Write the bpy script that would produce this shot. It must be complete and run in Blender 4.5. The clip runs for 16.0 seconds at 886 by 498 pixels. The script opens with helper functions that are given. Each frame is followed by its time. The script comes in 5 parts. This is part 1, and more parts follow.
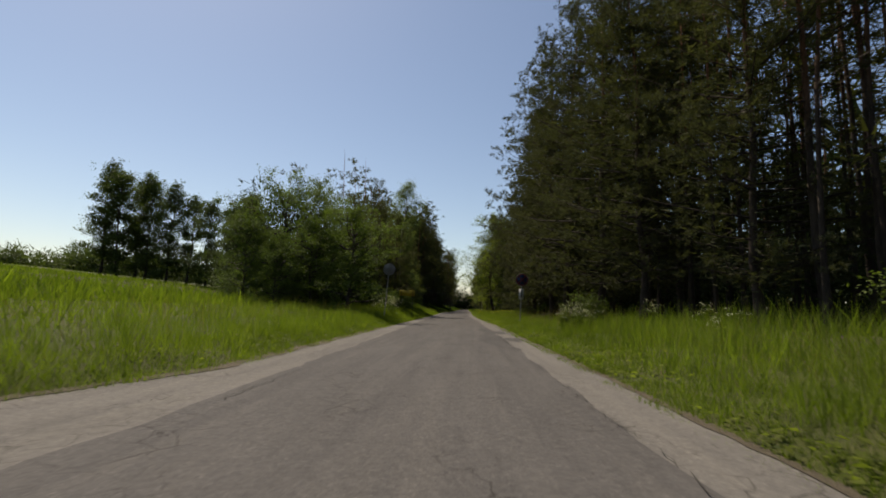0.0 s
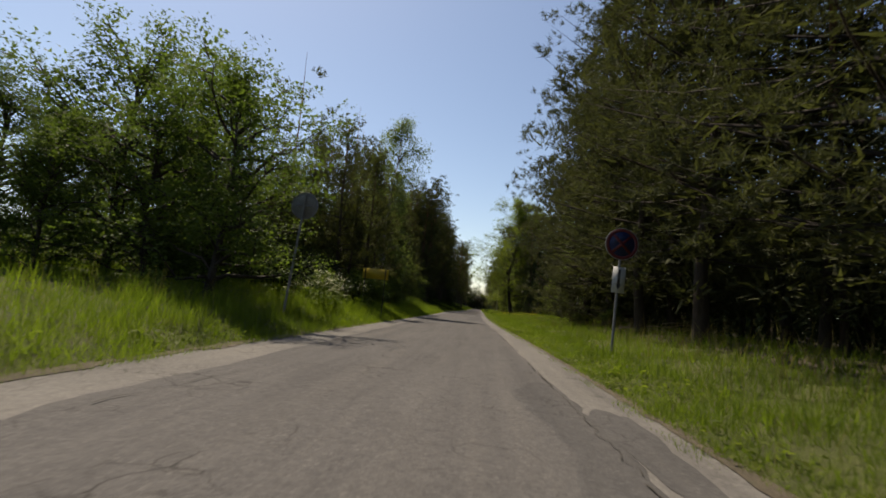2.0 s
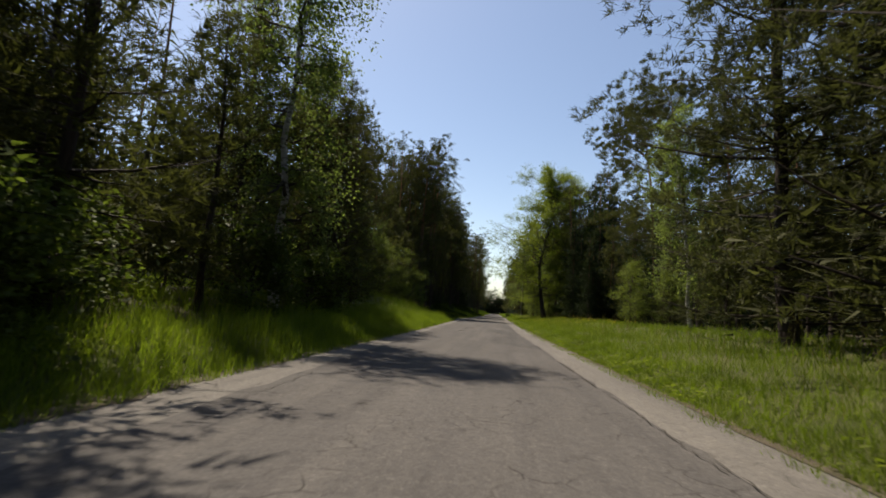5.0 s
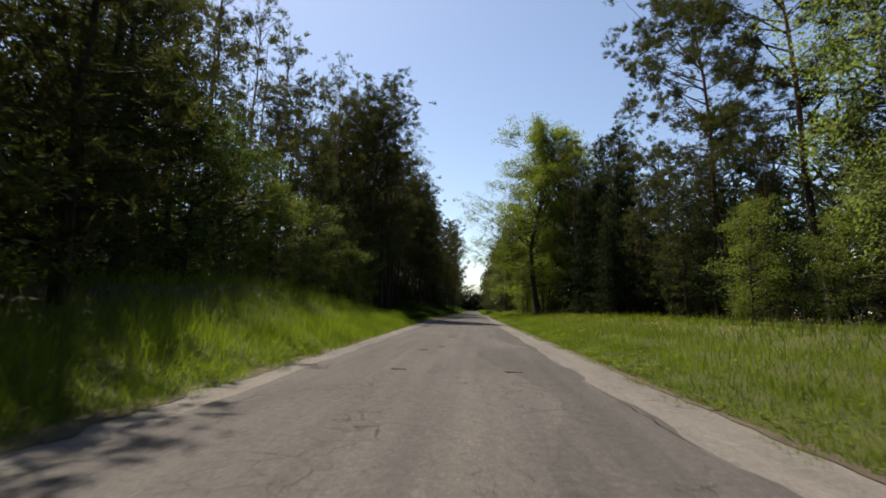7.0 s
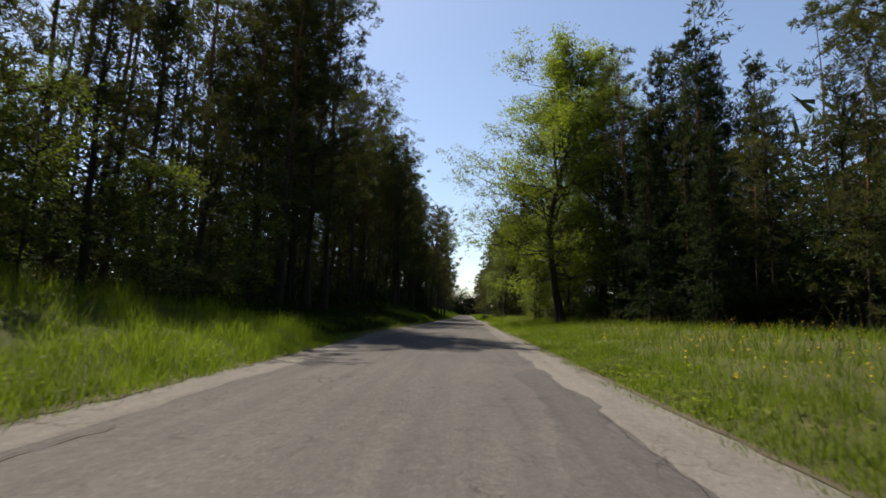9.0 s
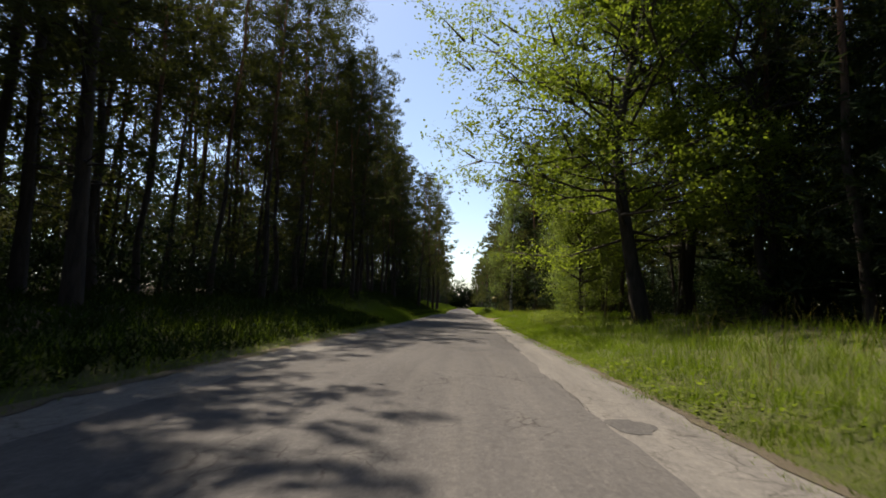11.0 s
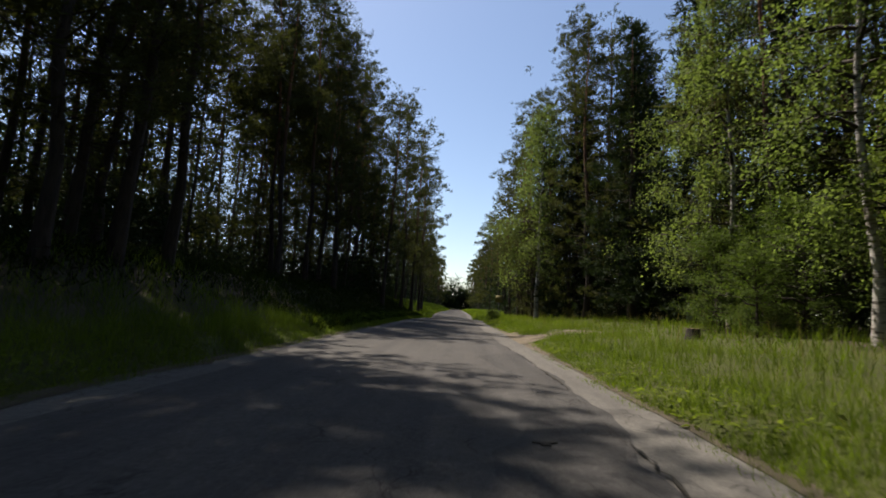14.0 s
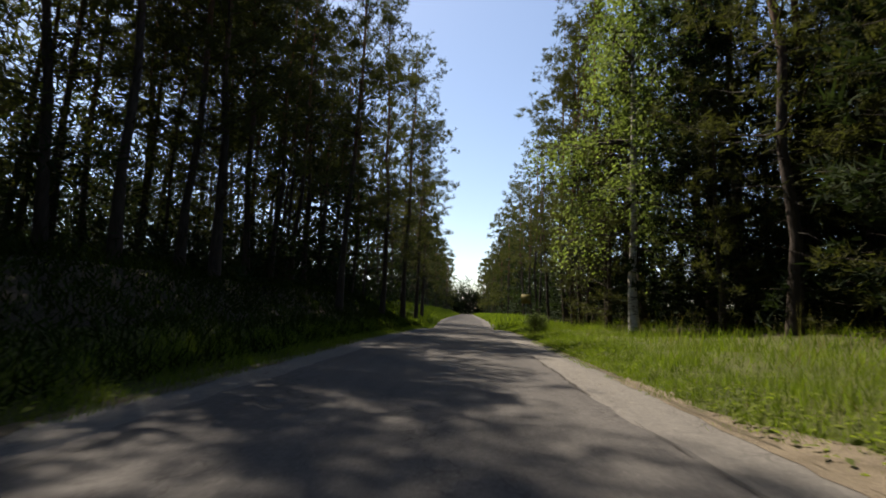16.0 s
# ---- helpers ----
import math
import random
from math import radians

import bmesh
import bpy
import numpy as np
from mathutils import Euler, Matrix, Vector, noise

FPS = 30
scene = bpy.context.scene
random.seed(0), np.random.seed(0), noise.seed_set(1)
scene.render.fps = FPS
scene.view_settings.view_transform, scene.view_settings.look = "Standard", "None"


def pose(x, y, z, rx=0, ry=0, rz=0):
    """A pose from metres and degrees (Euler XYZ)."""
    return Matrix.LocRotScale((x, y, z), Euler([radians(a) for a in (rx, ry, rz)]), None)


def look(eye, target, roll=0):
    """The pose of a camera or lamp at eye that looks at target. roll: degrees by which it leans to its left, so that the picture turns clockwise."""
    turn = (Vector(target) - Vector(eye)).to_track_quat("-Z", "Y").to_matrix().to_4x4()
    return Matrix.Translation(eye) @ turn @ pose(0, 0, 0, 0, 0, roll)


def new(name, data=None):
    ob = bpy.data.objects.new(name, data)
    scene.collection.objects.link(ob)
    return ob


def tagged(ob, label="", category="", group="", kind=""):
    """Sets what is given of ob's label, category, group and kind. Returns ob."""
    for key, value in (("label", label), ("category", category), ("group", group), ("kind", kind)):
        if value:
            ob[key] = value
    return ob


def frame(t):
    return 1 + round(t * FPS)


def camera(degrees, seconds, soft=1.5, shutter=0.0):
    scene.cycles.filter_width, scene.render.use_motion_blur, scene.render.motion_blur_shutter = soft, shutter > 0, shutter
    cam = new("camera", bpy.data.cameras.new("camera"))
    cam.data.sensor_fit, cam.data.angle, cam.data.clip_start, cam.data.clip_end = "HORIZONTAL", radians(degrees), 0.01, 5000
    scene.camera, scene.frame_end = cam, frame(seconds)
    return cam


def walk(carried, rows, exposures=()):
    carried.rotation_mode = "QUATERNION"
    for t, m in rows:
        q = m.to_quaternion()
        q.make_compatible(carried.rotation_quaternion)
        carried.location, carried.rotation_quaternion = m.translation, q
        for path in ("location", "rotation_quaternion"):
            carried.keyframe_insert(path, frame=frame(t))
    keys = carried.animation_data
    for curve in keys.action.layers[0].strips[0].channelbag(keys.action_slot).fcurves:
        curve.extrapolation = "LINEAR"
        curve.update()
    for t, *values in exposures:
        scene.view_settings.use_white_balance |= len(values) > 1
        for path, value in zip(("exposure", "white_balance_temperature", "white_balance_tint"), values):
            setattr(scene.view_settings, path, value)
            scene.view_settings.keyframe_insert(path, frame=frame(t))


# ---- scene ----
LENS = 84.88
# (seconds, x, y, z, yaw, pitch, roll)
PATH = [
    (0, 0.000, 0.000, 0.962, 2.79, 6.91, -1.98),
    (0.5, -0.024, 4.293, 0.956, 2.55, 6.92, -4.79),
    (1, 0.017, 8.542, 0.973, 1.12, 6.92, -3.31),
    (1.5, 0.079, 12.638, 0.920, 2.93, 6.72, -4.85),
    (2, 0.047, 16.772, 0.946, 4.30, 6.55, -5.71),
    (2.5, -0.028, 20.525, 0.958, 4.35, 6.69, -3.46),
    (3, -0.090, 24.195, 0.937, 2.80, 7.32, -0.99),
    (3.5, -0.187, 27.768, 0.950, 3.81, 7.08, -3.73),
    (4, -0.296, 31.253, 0.948, 4.80, 6.92, -4.79),
    (4.2, -0.365, 32.561, 0.942, 6.24, 7.10, -3.86),
    (6.3, -1.340, 47.681, 0.943, 4.81, 6.86, -2.05),
    (6.5, -1.334, 49.301, 0.927, 4.71, 6.80, -0.87),
    (7, -1.287, 53.449, 0.935, 3.45, 7.01, -1.80),
    (7.5, -1.304, 57.464, 0.936, 2.52, 7.11, -2.24),
    (8, -1.198, 61.671, 0.963, 3.24, 7.26, -1.57),
    (8.2, -1.163, 63.347, 0.954, 2.72, 7.51, -2.09),
    (10.3, -1.064, 80.842, 0.924, 2.60, 7.36, -1.93),
    (10.5, -1.080, 82.497, 0.939, 2.56, 7.08, -1.79),
    (11, -1.048, 86.597, 0.982, 2.41, 6.72, -1.59),
    (11.5, -1.043, 90.487, 0.954, 2.47, 7.00, -0.79),
    (12, -1.065, 94.383, 0.933, 2.01, 6.98, -3.08),
    (12.5, -1.087, 98.232, 0.961, 3.68, 7.31, -5.34),
    (12.7, -1.056, 99.763, 0.960, 6.25, 6.97, -3.93),
    (13, -0.997, 102.050, 0.929, 6.71, 7.16, 1.29),
    (13.5, -0.946, 105.958, 0.951, -0.05, 6.76, 0.81),
    (14, -0.866, 109.852, 0.949, 1.74, 6.85, -2.83),
    (14.5, -0.784, 113.751, 0.930, 2.57, 6.37, -3.95),
    (15, -0.893, 117.727, 0.964, 4.99, 7.37, -2.12),
    (15.5, -1.073, 121.864, 0.936, 3.44, 7.14, -1.79),
    (16, -1.170, 126.216, 0.951, 2.90, 7.34, -1.68),
]

# the clip's camera brightens as it comes under the trees
EXPOSURE = [(0.0, 0.40, 7250, 12.5), (2.5, 0.72, 7250, 12.5), (4.5, 0.80, 7200, 12.5), (7.0, 0.98, 7000, 12.5), (8.2, 0.98, 7000, 12.5), (10.3, 0.98, 6750, 12.5), (10.7, 1.04, 6850, 12.5), (11.6, 1.34, 7350, 12.5), (12.5, 1.24, 7300, 12.5), (13.5, 1.06, 7100, 12.5), (14.0, 0.86, 6750, 12.5), (14.5, 0.92, 6750, 12.5), (15.0, 1.14, 7050, 12.5), (16.0, 1.14, 7100, 12.5)]
cam = camera(LENS, 16.0, soft=1.75, shutter=0.12)
walk(cam, [(t, pose(x, y, z, 90 + pitch, roll, yaw)) for t, x, y, z, yaw, pitch, roll in PATH], EXPOSURE)

# ---- light ----
SUN_TO = Vector((-0.41, 0.44, 1.0)).normalized()
SUN_ELEV = math.asin(SUN_TO.z)
SUN_ROT = math.atan2(SUN_TO.x, SUN_TO.y)
world = bpy.data.worlds.new("sky")
scene.world = world
world.use_nodes = True
wn = world.node_tree.nodes
sky = wn.new("ShaderNodeTexSky")
sky.sky_type, sky.sun_disc = "NISHITA", False
sky.sun_elevation, sky.sun_rotation = SUN_ELEV, SUN_ROT
sky.air_density, sky.dust_density, sky.ozone_density = 1.0, 0.6, 1.5
wn["Background"].inputs[1].default_value = 0.090
world.node_tree.links.new(sky.outputs[0], wn["Background"].inputs[0])
sun_data = bpy.data.lights.new("sun", "SUN")
sun_data.energy, sun_data.angle, sun_data.color = 5.0, radians(0.55), (1.0, 0.93, 0.82)
sun = new("sun", sun_data)
sun.matrix_world = look(SUN_TO * 200, (0, 0, 0))


# ---- materials ----
def nodes_of(name, rough=0.8):
    m = bpy.data.materials.new(name)
    m.use_nodes = True
    n, l = m.node_tree.nodes, m.node_tree.links
    b = n["Principled BSDF"]
    b.inputs["Roughness"].default_value = rough
    b.inputs["Specular IOR Level"].default_value = 0.25
    return m, n, l, b


def ramp(n, l, src, stops):
    r = n.new("ShaderNodeValToRGB")
    e = r.color_ramp.elements
    while len(e) < len(stops):
        e.new(0.5)
    for i, (p, c) in enumerate(stops):
        e[i].position, e[i].color = p, (*c, 1)
    l.new(src, r.inputs[0])
    return r.outputs[0]


def noise_tex(n, l, vec, scale, detail=4.0, rough=0.6, dist=0.0):
    t = n.new("ShaderNodeTexNoise")
    t.inputs["Scale"].default_value, t.inputs["Detail"].default_value = scale, detail
    t.inputs["Roughness"].default_value, t.inputs["Distortion"].default_value = rough, dist
    l.new(vec, t.inputs["Vector"])
    return t.outputs[0]


def mixc(n, l, fac, a, b, mode="MIX"):
    m = n.new("ShaderNodeMix")
    m.data_type, m.blend_type = "RGBA", mode
    if isinstance(fac, float):
        m.inputs[0].default_value = fac
    else:
        l.new(fac, m.inputs[0])
    for sock, v in ((m.inputs[6], a), (m.inputs[7], b)):
        if isinstance(v, tuple):
            sock.default_value = (*v, 1)
        else:
            l.new(v, sock)
    return m.outputs[2]


def coords(n, l, scale=(1, 1, 1), kind="Object"):
    t = n.new("ShaderNodeTexCoord")
    mp = n.new("ShaderNodeMapping")
    mp.inputs["Scale"].default_value = scale
    l.new(t.outputs[kind], mp.inputs["Vector"])
    return mp.outputs[0]


def place_coords(n, l, scale=(1, 1, 1)):
    g = n.new("ShaderNodeNewGeometry")
    mp = n.new("ShaderNodeMapping")
    mp.inputs["Scale"].default_value = scale
    l.new(g.outputs["Position"], mp.inputs["Vector"])
    return mp.outputs[0]


def bump(n, l, b, height, strength=0.4, dist=0.02):
    k = n.new("ShaderNodeBump")
    k.inputs["Strength"].default_value, k.inputs["Distance"].default_value = strength, dist
    l.new(height, k.inputs["Height"])
    l.new(k.outputs[0], b.inputs["Normal"])


def foliage(name, dark, light, transl=0.35, rough=0.65, spec=0.12):
    """A thin leaf or needle: varies from leaf to leaf and tree to tree, lets some sun through."""
    m, n, l, b = nodes_of(name, rough)
    g = n.new("ShaderNodeNewGeometry")
    o = n.new("ShaderNodeObjectInfo")
    add = n.new("ShaderNodeMath")
    add.operation = "MULTIPLY_ADD"
    l.new(o.outputs["Random"], add.inputs[0])
    add.inputs[1].default_value = 0.35
    l.new(g.outputs["Random Per Island"], add.inputs[2])
    sc = n.new("ShaderNodeMath")
    sc.operation = "MULTIPLY"
    l.new(add.outputs[0], sc.inputs[0])
    sc.inputs[1].default_value = 0.74
    mid = tuple((a + c) / 2 for a, c in zip(dark, light))
    c = ramp(n, l, sc.outputs[0], [(0.0, dark), (0.5, mid), (1.0, light)])
    big = noise_tex(n, l, place_coords(n, l), 0.45, 3.0)
    c = mixc(n, l, 0.55, c, mixc(n, l, 1.0, c, ramp(n, l, big, [(0.35, (0.55, 0.55, 0.5)), (0.65, (1.3, 1.25, 1.1))]), "MULTIPLY"))
    l.new(c, b.inputs["Base Color"])
    b.inputs["Specular IOR Level"].default_value = spec
    tr = n.new("ShaderNodeBsdfTranslucent")
    l.new(mixc(n, l, 1.0, c, (1.30, 1.45, 0.66), "MULTIPLY"), tr.inputs[0])
    mx = n.new("ShaderNodeMixShader")
    mx.inputs[0].default_value = transl
    l.new(b.outputs[0], mx.inputs[1])
    l.new(tr.outputs[0], mx.inputs[2])
    l.new(mx.outputs[0], n["Material Output"].inputs[0])
    return m


def bark(name, low, high, split, spread, scale=9.0):
    """Furrowed bark; the tone changes with height above the tree's foot."""
    m, n, l, b = nodes_of(name, 0.9)
    v = coords(n, l, (1, 1, 0.22))
    a = noise_tex(n, l, v, scale, 6.0, 0.7, 0.6)
    tcd = n.new("ShaderNodeTexCoord")
    sx = n.new("ShaderNodeSeparateXYZ")
    l.new(tcd.outputs["Object"], sx.inputs[0])
    mr = n.new("ShaderNodeMapRange")
    l.new(sx.outputs[2], mr.inputs[0])
    mr.inputs[1].default_value, mr.inputs[2].default_value = split - spread, split + spread
    base = mixc(n, l, mr.outputs[0], low, high)
    c = mixc(n, l, 1.0, base, ramp(n, l, a, [(0.3, (0.35, 0.33, 0.32)), (0.6, (1.2, 1.15, 1.1))]), "MULTIPLY")
    l.new(c, b.inputs["Base Color"])
    bump(n, l, b, a, 0.8, 0.03)
    return m


def birch_bark():
    m, n, l, b = nodes_of("birch_bark", 0.7)
    a = noise_tex(n, l, coords(n, l, (1.2, 1.2, 5)), 2.2, 5.0, 0.7)
    k = noise_tex(n, l, coords(n, l), 1.1, 3.0)
    c = ramp(n, l, a, [(0.40, (0.05, 0.045, 0.04)), (0.50, (0.34, 0.32, 0.29)), (0.75, (0.50, 0.48, 0.44))])
    c = mixc(n, l, ramp(n, l, k, [(0.45, (0, 0, 0)), (0.6, (0.6, 0.6, 0.6))]), c, (0.16, 0.13, 0.10))
    l.new(c, b.inputs["Base Color"])
    bump(n, l, b, a, 0.3, 0.01)
    return m


def asphalt(name, tone, warm, fine=1.0, torn=0.0):
    m, n, l, b = nodes_of(name, 0.9)
    b.inputs["Specular IOR Level"].default_value = 0.08
    v = place_coords(n, l)
    grain = noise_tex(n, l, v, 130.0, 2.0, 0.7)
    vor = n.new("ShaderNodeTexVoronoi")
    vor.inputs["Scale"].default_value = 70.0
    l.new(v, vor.inputs["Vector"])
    stain = noise_tex(n, l, place_coords(n, l, (1.0, 0.35, 1.0)), 0.9, 6.0, 0.65, 0.4)
    fineb = noise_tex(n, l, v, 9.0, 6.0, 0.75)
    t = lambda k: (tone * k * warm[0], tone * k * warm[1], tone * k * warm[2])
    c = ramp(n, l, stain, [(0.28, t(0.88)), (0.5, t(1.0)), (0.72, t(1.10))])
    c = mixc(n, l, 1.0, c, ramp(n, l, fineb, [(0.3, (0.86, 0.86, 0.86)), (0.7, (1.13, 1.12, 1.1))]), "MULTIPLY")
    c = mixc(n, l, 1.0, c, ramp(n, l, grain, [(0.3, (0.80, 0.80, 0.80)), (0.7, (1.2, 1.2, 1.19))]), "MULTIPLY")
    streak = noise_tex(n, l, place_coords(n, l, (1.0, 0.045, 1.0)), 3.2, 5.0, 0.6)
    c = mixc(n, l, 1.0, c, ramp(n, l, streak, [(0.32, (0.86, 0.86, 0.87)), (0.5, (1.0, 1.0, 1.0)), (0.68, (1.12, 1.11, 1.09))]), "MULTIPLY")
    warp = n.new("ShaderNodeTexNoise")
    warp.inputs["Scale"].default_value, warp.inputs["Detail"].default_value = 2.6, 5.0
    l.new(v, warp.inputs["Vector"])
    bent = mixc(n, l, 0.16, v, warp.outputs["Color"], "LINEAR_LIGHT")
    for size, wide, start in ((2.6, 0.030, 0.50), (6.5, 0.045, 0.56)):
        net = n.new("ShaderNodeTexVoronoi")
        net.feature = "DISTANCE_TO_EDGE"
        net.inputs["Scale"].default_value = size
        l.new(bent, net.inputs["Vector"])
        line = ramp(n, l, net.outputs["Distance"], [(0.0, (0.40, 0.39, 0.38)), (wide * 0.5, (0.75, 0.75, 0.74)), (wide, (1, 1, 1))])
        where = noise_tex(n, l, place_coords(n, l, (1.0, 0.5, 1.0)), 0.8 + size * 0.1, 4.0, 0.7)
        c = mixc(n, l, ramp(n, l, where, [(start - torn, (0, 0, 0)), (start - torn + 0.12, (1, 1, 1))]), c, mixc(n, l, 1.0, c, line, "MULTIPLY"))
    pale = n.new("ShaderNodeTexVoronoi")
    pale.inputs["Scale"].default_value = 42.0
    l.new(v, pale.inputs["Vector"])
    c = mixc(n, l, 1.0, c, ramp(n, l, pale.outputs["Color"], [(0.0, (0.80, 0.80, 0.80)), (0.8, (1.03, 1.03, 1.02)), (0.97, (1.25, 1.24, 1.22))]), "MULTIPLY")
    l.new(c, b.inputs["Base Color"])
    hs = mixc(n, l, 0.5, grain, vor.outputs["Distance"])
    bump(n, l, b, hs, 0.55 * fine, 0.006)
    return m


def soil(name, stops, scale=1.2, bumps=0.5):
    m, n, l, b = nodes_of(name, 0.95)
    v = place_coords(n, l)
    a = noise_tex(n, l, v, scale, 7.0, 0.7, 0.3)
    f = noise_tex(n, l, v, scale * 28, 4.0, 0.75)
    c = ramp(n, l, a, stops)
    c = mixc(n, l, 1.0, c, ramp(n, l, f, [(0.3, (0.55, 0.55, 0.55)), (0.7, (1.4, 1.38, 1.3))]), "MULTIPLY")
    l.new(c, b.inputs["Base Color"])
    bump(n, l, b, f, bumps, 0.03)
    return m


def paint(name, col, rough=0.45, metal=0.0, wear=0.25):
    m, n, l, b = nodes_of(name, rough)
    a = noise_tex(n, l, coords(n, l), 14.0, 5.0, 0.7)
    c = mixc(n, l, 1.0, col, ramp(n, l, a, [(0.3, (1 - wear,) * 3), (0.65, (1.05,) * 3)]), "MULTIPLY")
    l.new(c, b.inputs["Base Color"])
    b.inputs["Metallic"].default_value = metal
    return m


# Low herbs on the left bank; the bank's shade is put into this green.
M_HERB_SHADED = foliage("shade_toned_herbs", (0.0072, 0.0126, 0.0036), (0.0300, 0.0440, 0.0102), 0.25, 0.85, 0.03)
M_NEEDLE = foliage("pine_needles", (0.0350, 0.0385, 0.0170), (0.0725, 0.0750, 0.0325), 0.32, 0.85, 0.06)
M_NEEDLE_WARM = foliage("pine_needles_olive", (0.0390, 0.0425, 0.0235), (0.0720, 0.0745, 0.0405), 0.28, 0.85, 0.06)
# Needles of the spruces, and of the dark filler boughs between the trunks.
M_SPRUCE = foliage("spruce_and_filler_needles", (0.0112, 0.0176, 0.0096), (0.0288, 0.0416, 0.0200), 0.22, 0.85, 0.06)
M_LEAF = foliage("oak_leaves", (0.0500, 0.0680, 0.0140), (0.1600, 0.1900, 0.0360), 0.55)
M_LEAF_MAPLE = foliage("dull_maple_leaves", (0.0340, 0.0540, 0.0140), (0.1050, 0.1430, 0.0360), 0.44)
M_LEAF_GROVE = foliage("grove_leaves", (0.0300, 0.0450, 0.0150), (0.0800, 0.1050, 0.0330), 0.40)
M_LEAF_DARK = foliage("bush_leaves", (0.0320, 0.0500, 0.0120), (0.0950, 0.1250, 0.0320), 0.42)
M_LEAF_BIRCH = foliage("birch_leaves", (0.0561, 0.0782, 0.0289), (0.1445, 0.1742, 0.0723), 0.58)
M_LEAF_YOUNG = foliage("young_leaves", (0.0580, 0.0780, 0.0170), (0.1350, 0.1620, 0.0380), 0.46)
M_GRASS = foliage("grass_blades", (0.0500, 0.0830, 0.0085), (0.1500, 0.1930, 0.0270), 0.50)
M_GRASS_DRY = foliage("dry_grass", (0.0960, 0.0840, 0.0330), (0.2040, 0.1740, 0.0840), 0.35)
M_FLOWER = foliage("white_flowers", (0.4800, 0.4960, 0.4000), (0.6560, 0.6640, 0.5920), 0.3)
M_YFLOWER = foliage("yellow_flowers", (0.4800, 0.3360, 0.0160), (0.6400, 0.4960, 0.0320), 0.3)
M_BARK = bark("pine_bark", (0.0360, 0.0276, 0.0216), (0.1800, 0.0810, 0.0372), 9.5, 3.5)
M_BARK_DARK = bark("dark_bark", (0.0300, 0.0258, 0.0216), (0.0450, 0.0372, 0.0300), 4.0, 4.0)
M_TWIG = bark("twig_bark", (0.0270, 0.0216, 0.0168), (0.0660, 0.0390, 0.0252), 11.0, 4.0)
M_BIRCH = birch_bark()
M_ASPHALT = asphalt("old_asphalt", 0.0680, (1.05, 1.0, 0.97))
M_PATCH = asphalt("dark_asphalt_patch", 0.0590, (1.04, 1.0, 0.98))
M_OVERLAY = asphalt("newer_asphalt", 0.0575, (1.04, 1.0, 0.98))
M_SHOULDER = asphalt("pale_gravel_shoulder", 0.1060, (1.06, 1.0, 0.93), 1.6, 0.02)
M_CRACK = soil("crack_dirt", [(0.3, (0.024, 0.022, 0.019)), (0.7, (0.046, 0.041, 0.035))])
M_SAND = soil("sandy_soil", [(0.25, (0.0510, 0.0510, 0.0240)), (0.42, (0.1050, 0.0850, 0.0600)), (0.65, (0.1550, 0.1270, 0.0930))], 1.7, 0.9)
M_SOIL = soil("verge_soil", [(0.3, (0.060, 0.050, 0.034)), (0.55, (0.095, 0.078, 0.054)), (0.75, (0.070, 0.070, 0.034))], 2.6, 0.9)
M_GROUND = soil("meadow_ground", [(0.30, (0.0300, 0.0348, 0.0090)), (0.5, (0.0510, 0.0588, 0.0132)), (0.7, (0.0720, 0.0708, 0.0240))], 1.6, 1.0)
M_LITTER = soil("needle_litter", [(0.3, (0.0270, 0.0216, 0.0132)), (0.55, (0.0420, 0.0330, 0.0204)), (0.75, (0.0300, 0.0372, 0.0132))], 0.7)
M_STEEL = paint("galvanised_steel", (0.13, 0.133, 0.137), 0.6, 0.2)
# Red, blue and white set low: the backlit sign's shade is in the colour.
M_RED = paint("red_sheeting", (0.075, 0.010, 0.012))
M_BLUE = paint("blue_sheeting", (0.007, 0.014, 0.055))
M_WHITE = paint("white_sheeting", (0.30, 0.30, 0.29))
M_BLACK = paint("black_sheeting", (0.015, 0.015, 0.016))
M_YELLOW = paint("yellow_board", (0.32, 0.23, 0.016), 0.5)
M_BOARD = paint("dull_yellow_sheeting", (0.13, 0.105, 0.02), 0.6)
M_GREY = paint("grey_sign_back", (0.15, 0.155, 0.16), 0.7, 0.1)
M_WOOD = soil("weathered_wood", [(0.3, (0.0780, 0.0660, 0.0510)), (0.7, (0.1560, 0.1320, 0.1020))], 6.0, 0.3)
M_CUT = soil("cut_wood", [(0.3, (0.1800, 0.1320, 0.0780)), (0.7, (0.2700, 0.2040, 0.1200))], 8.0, 0.2)


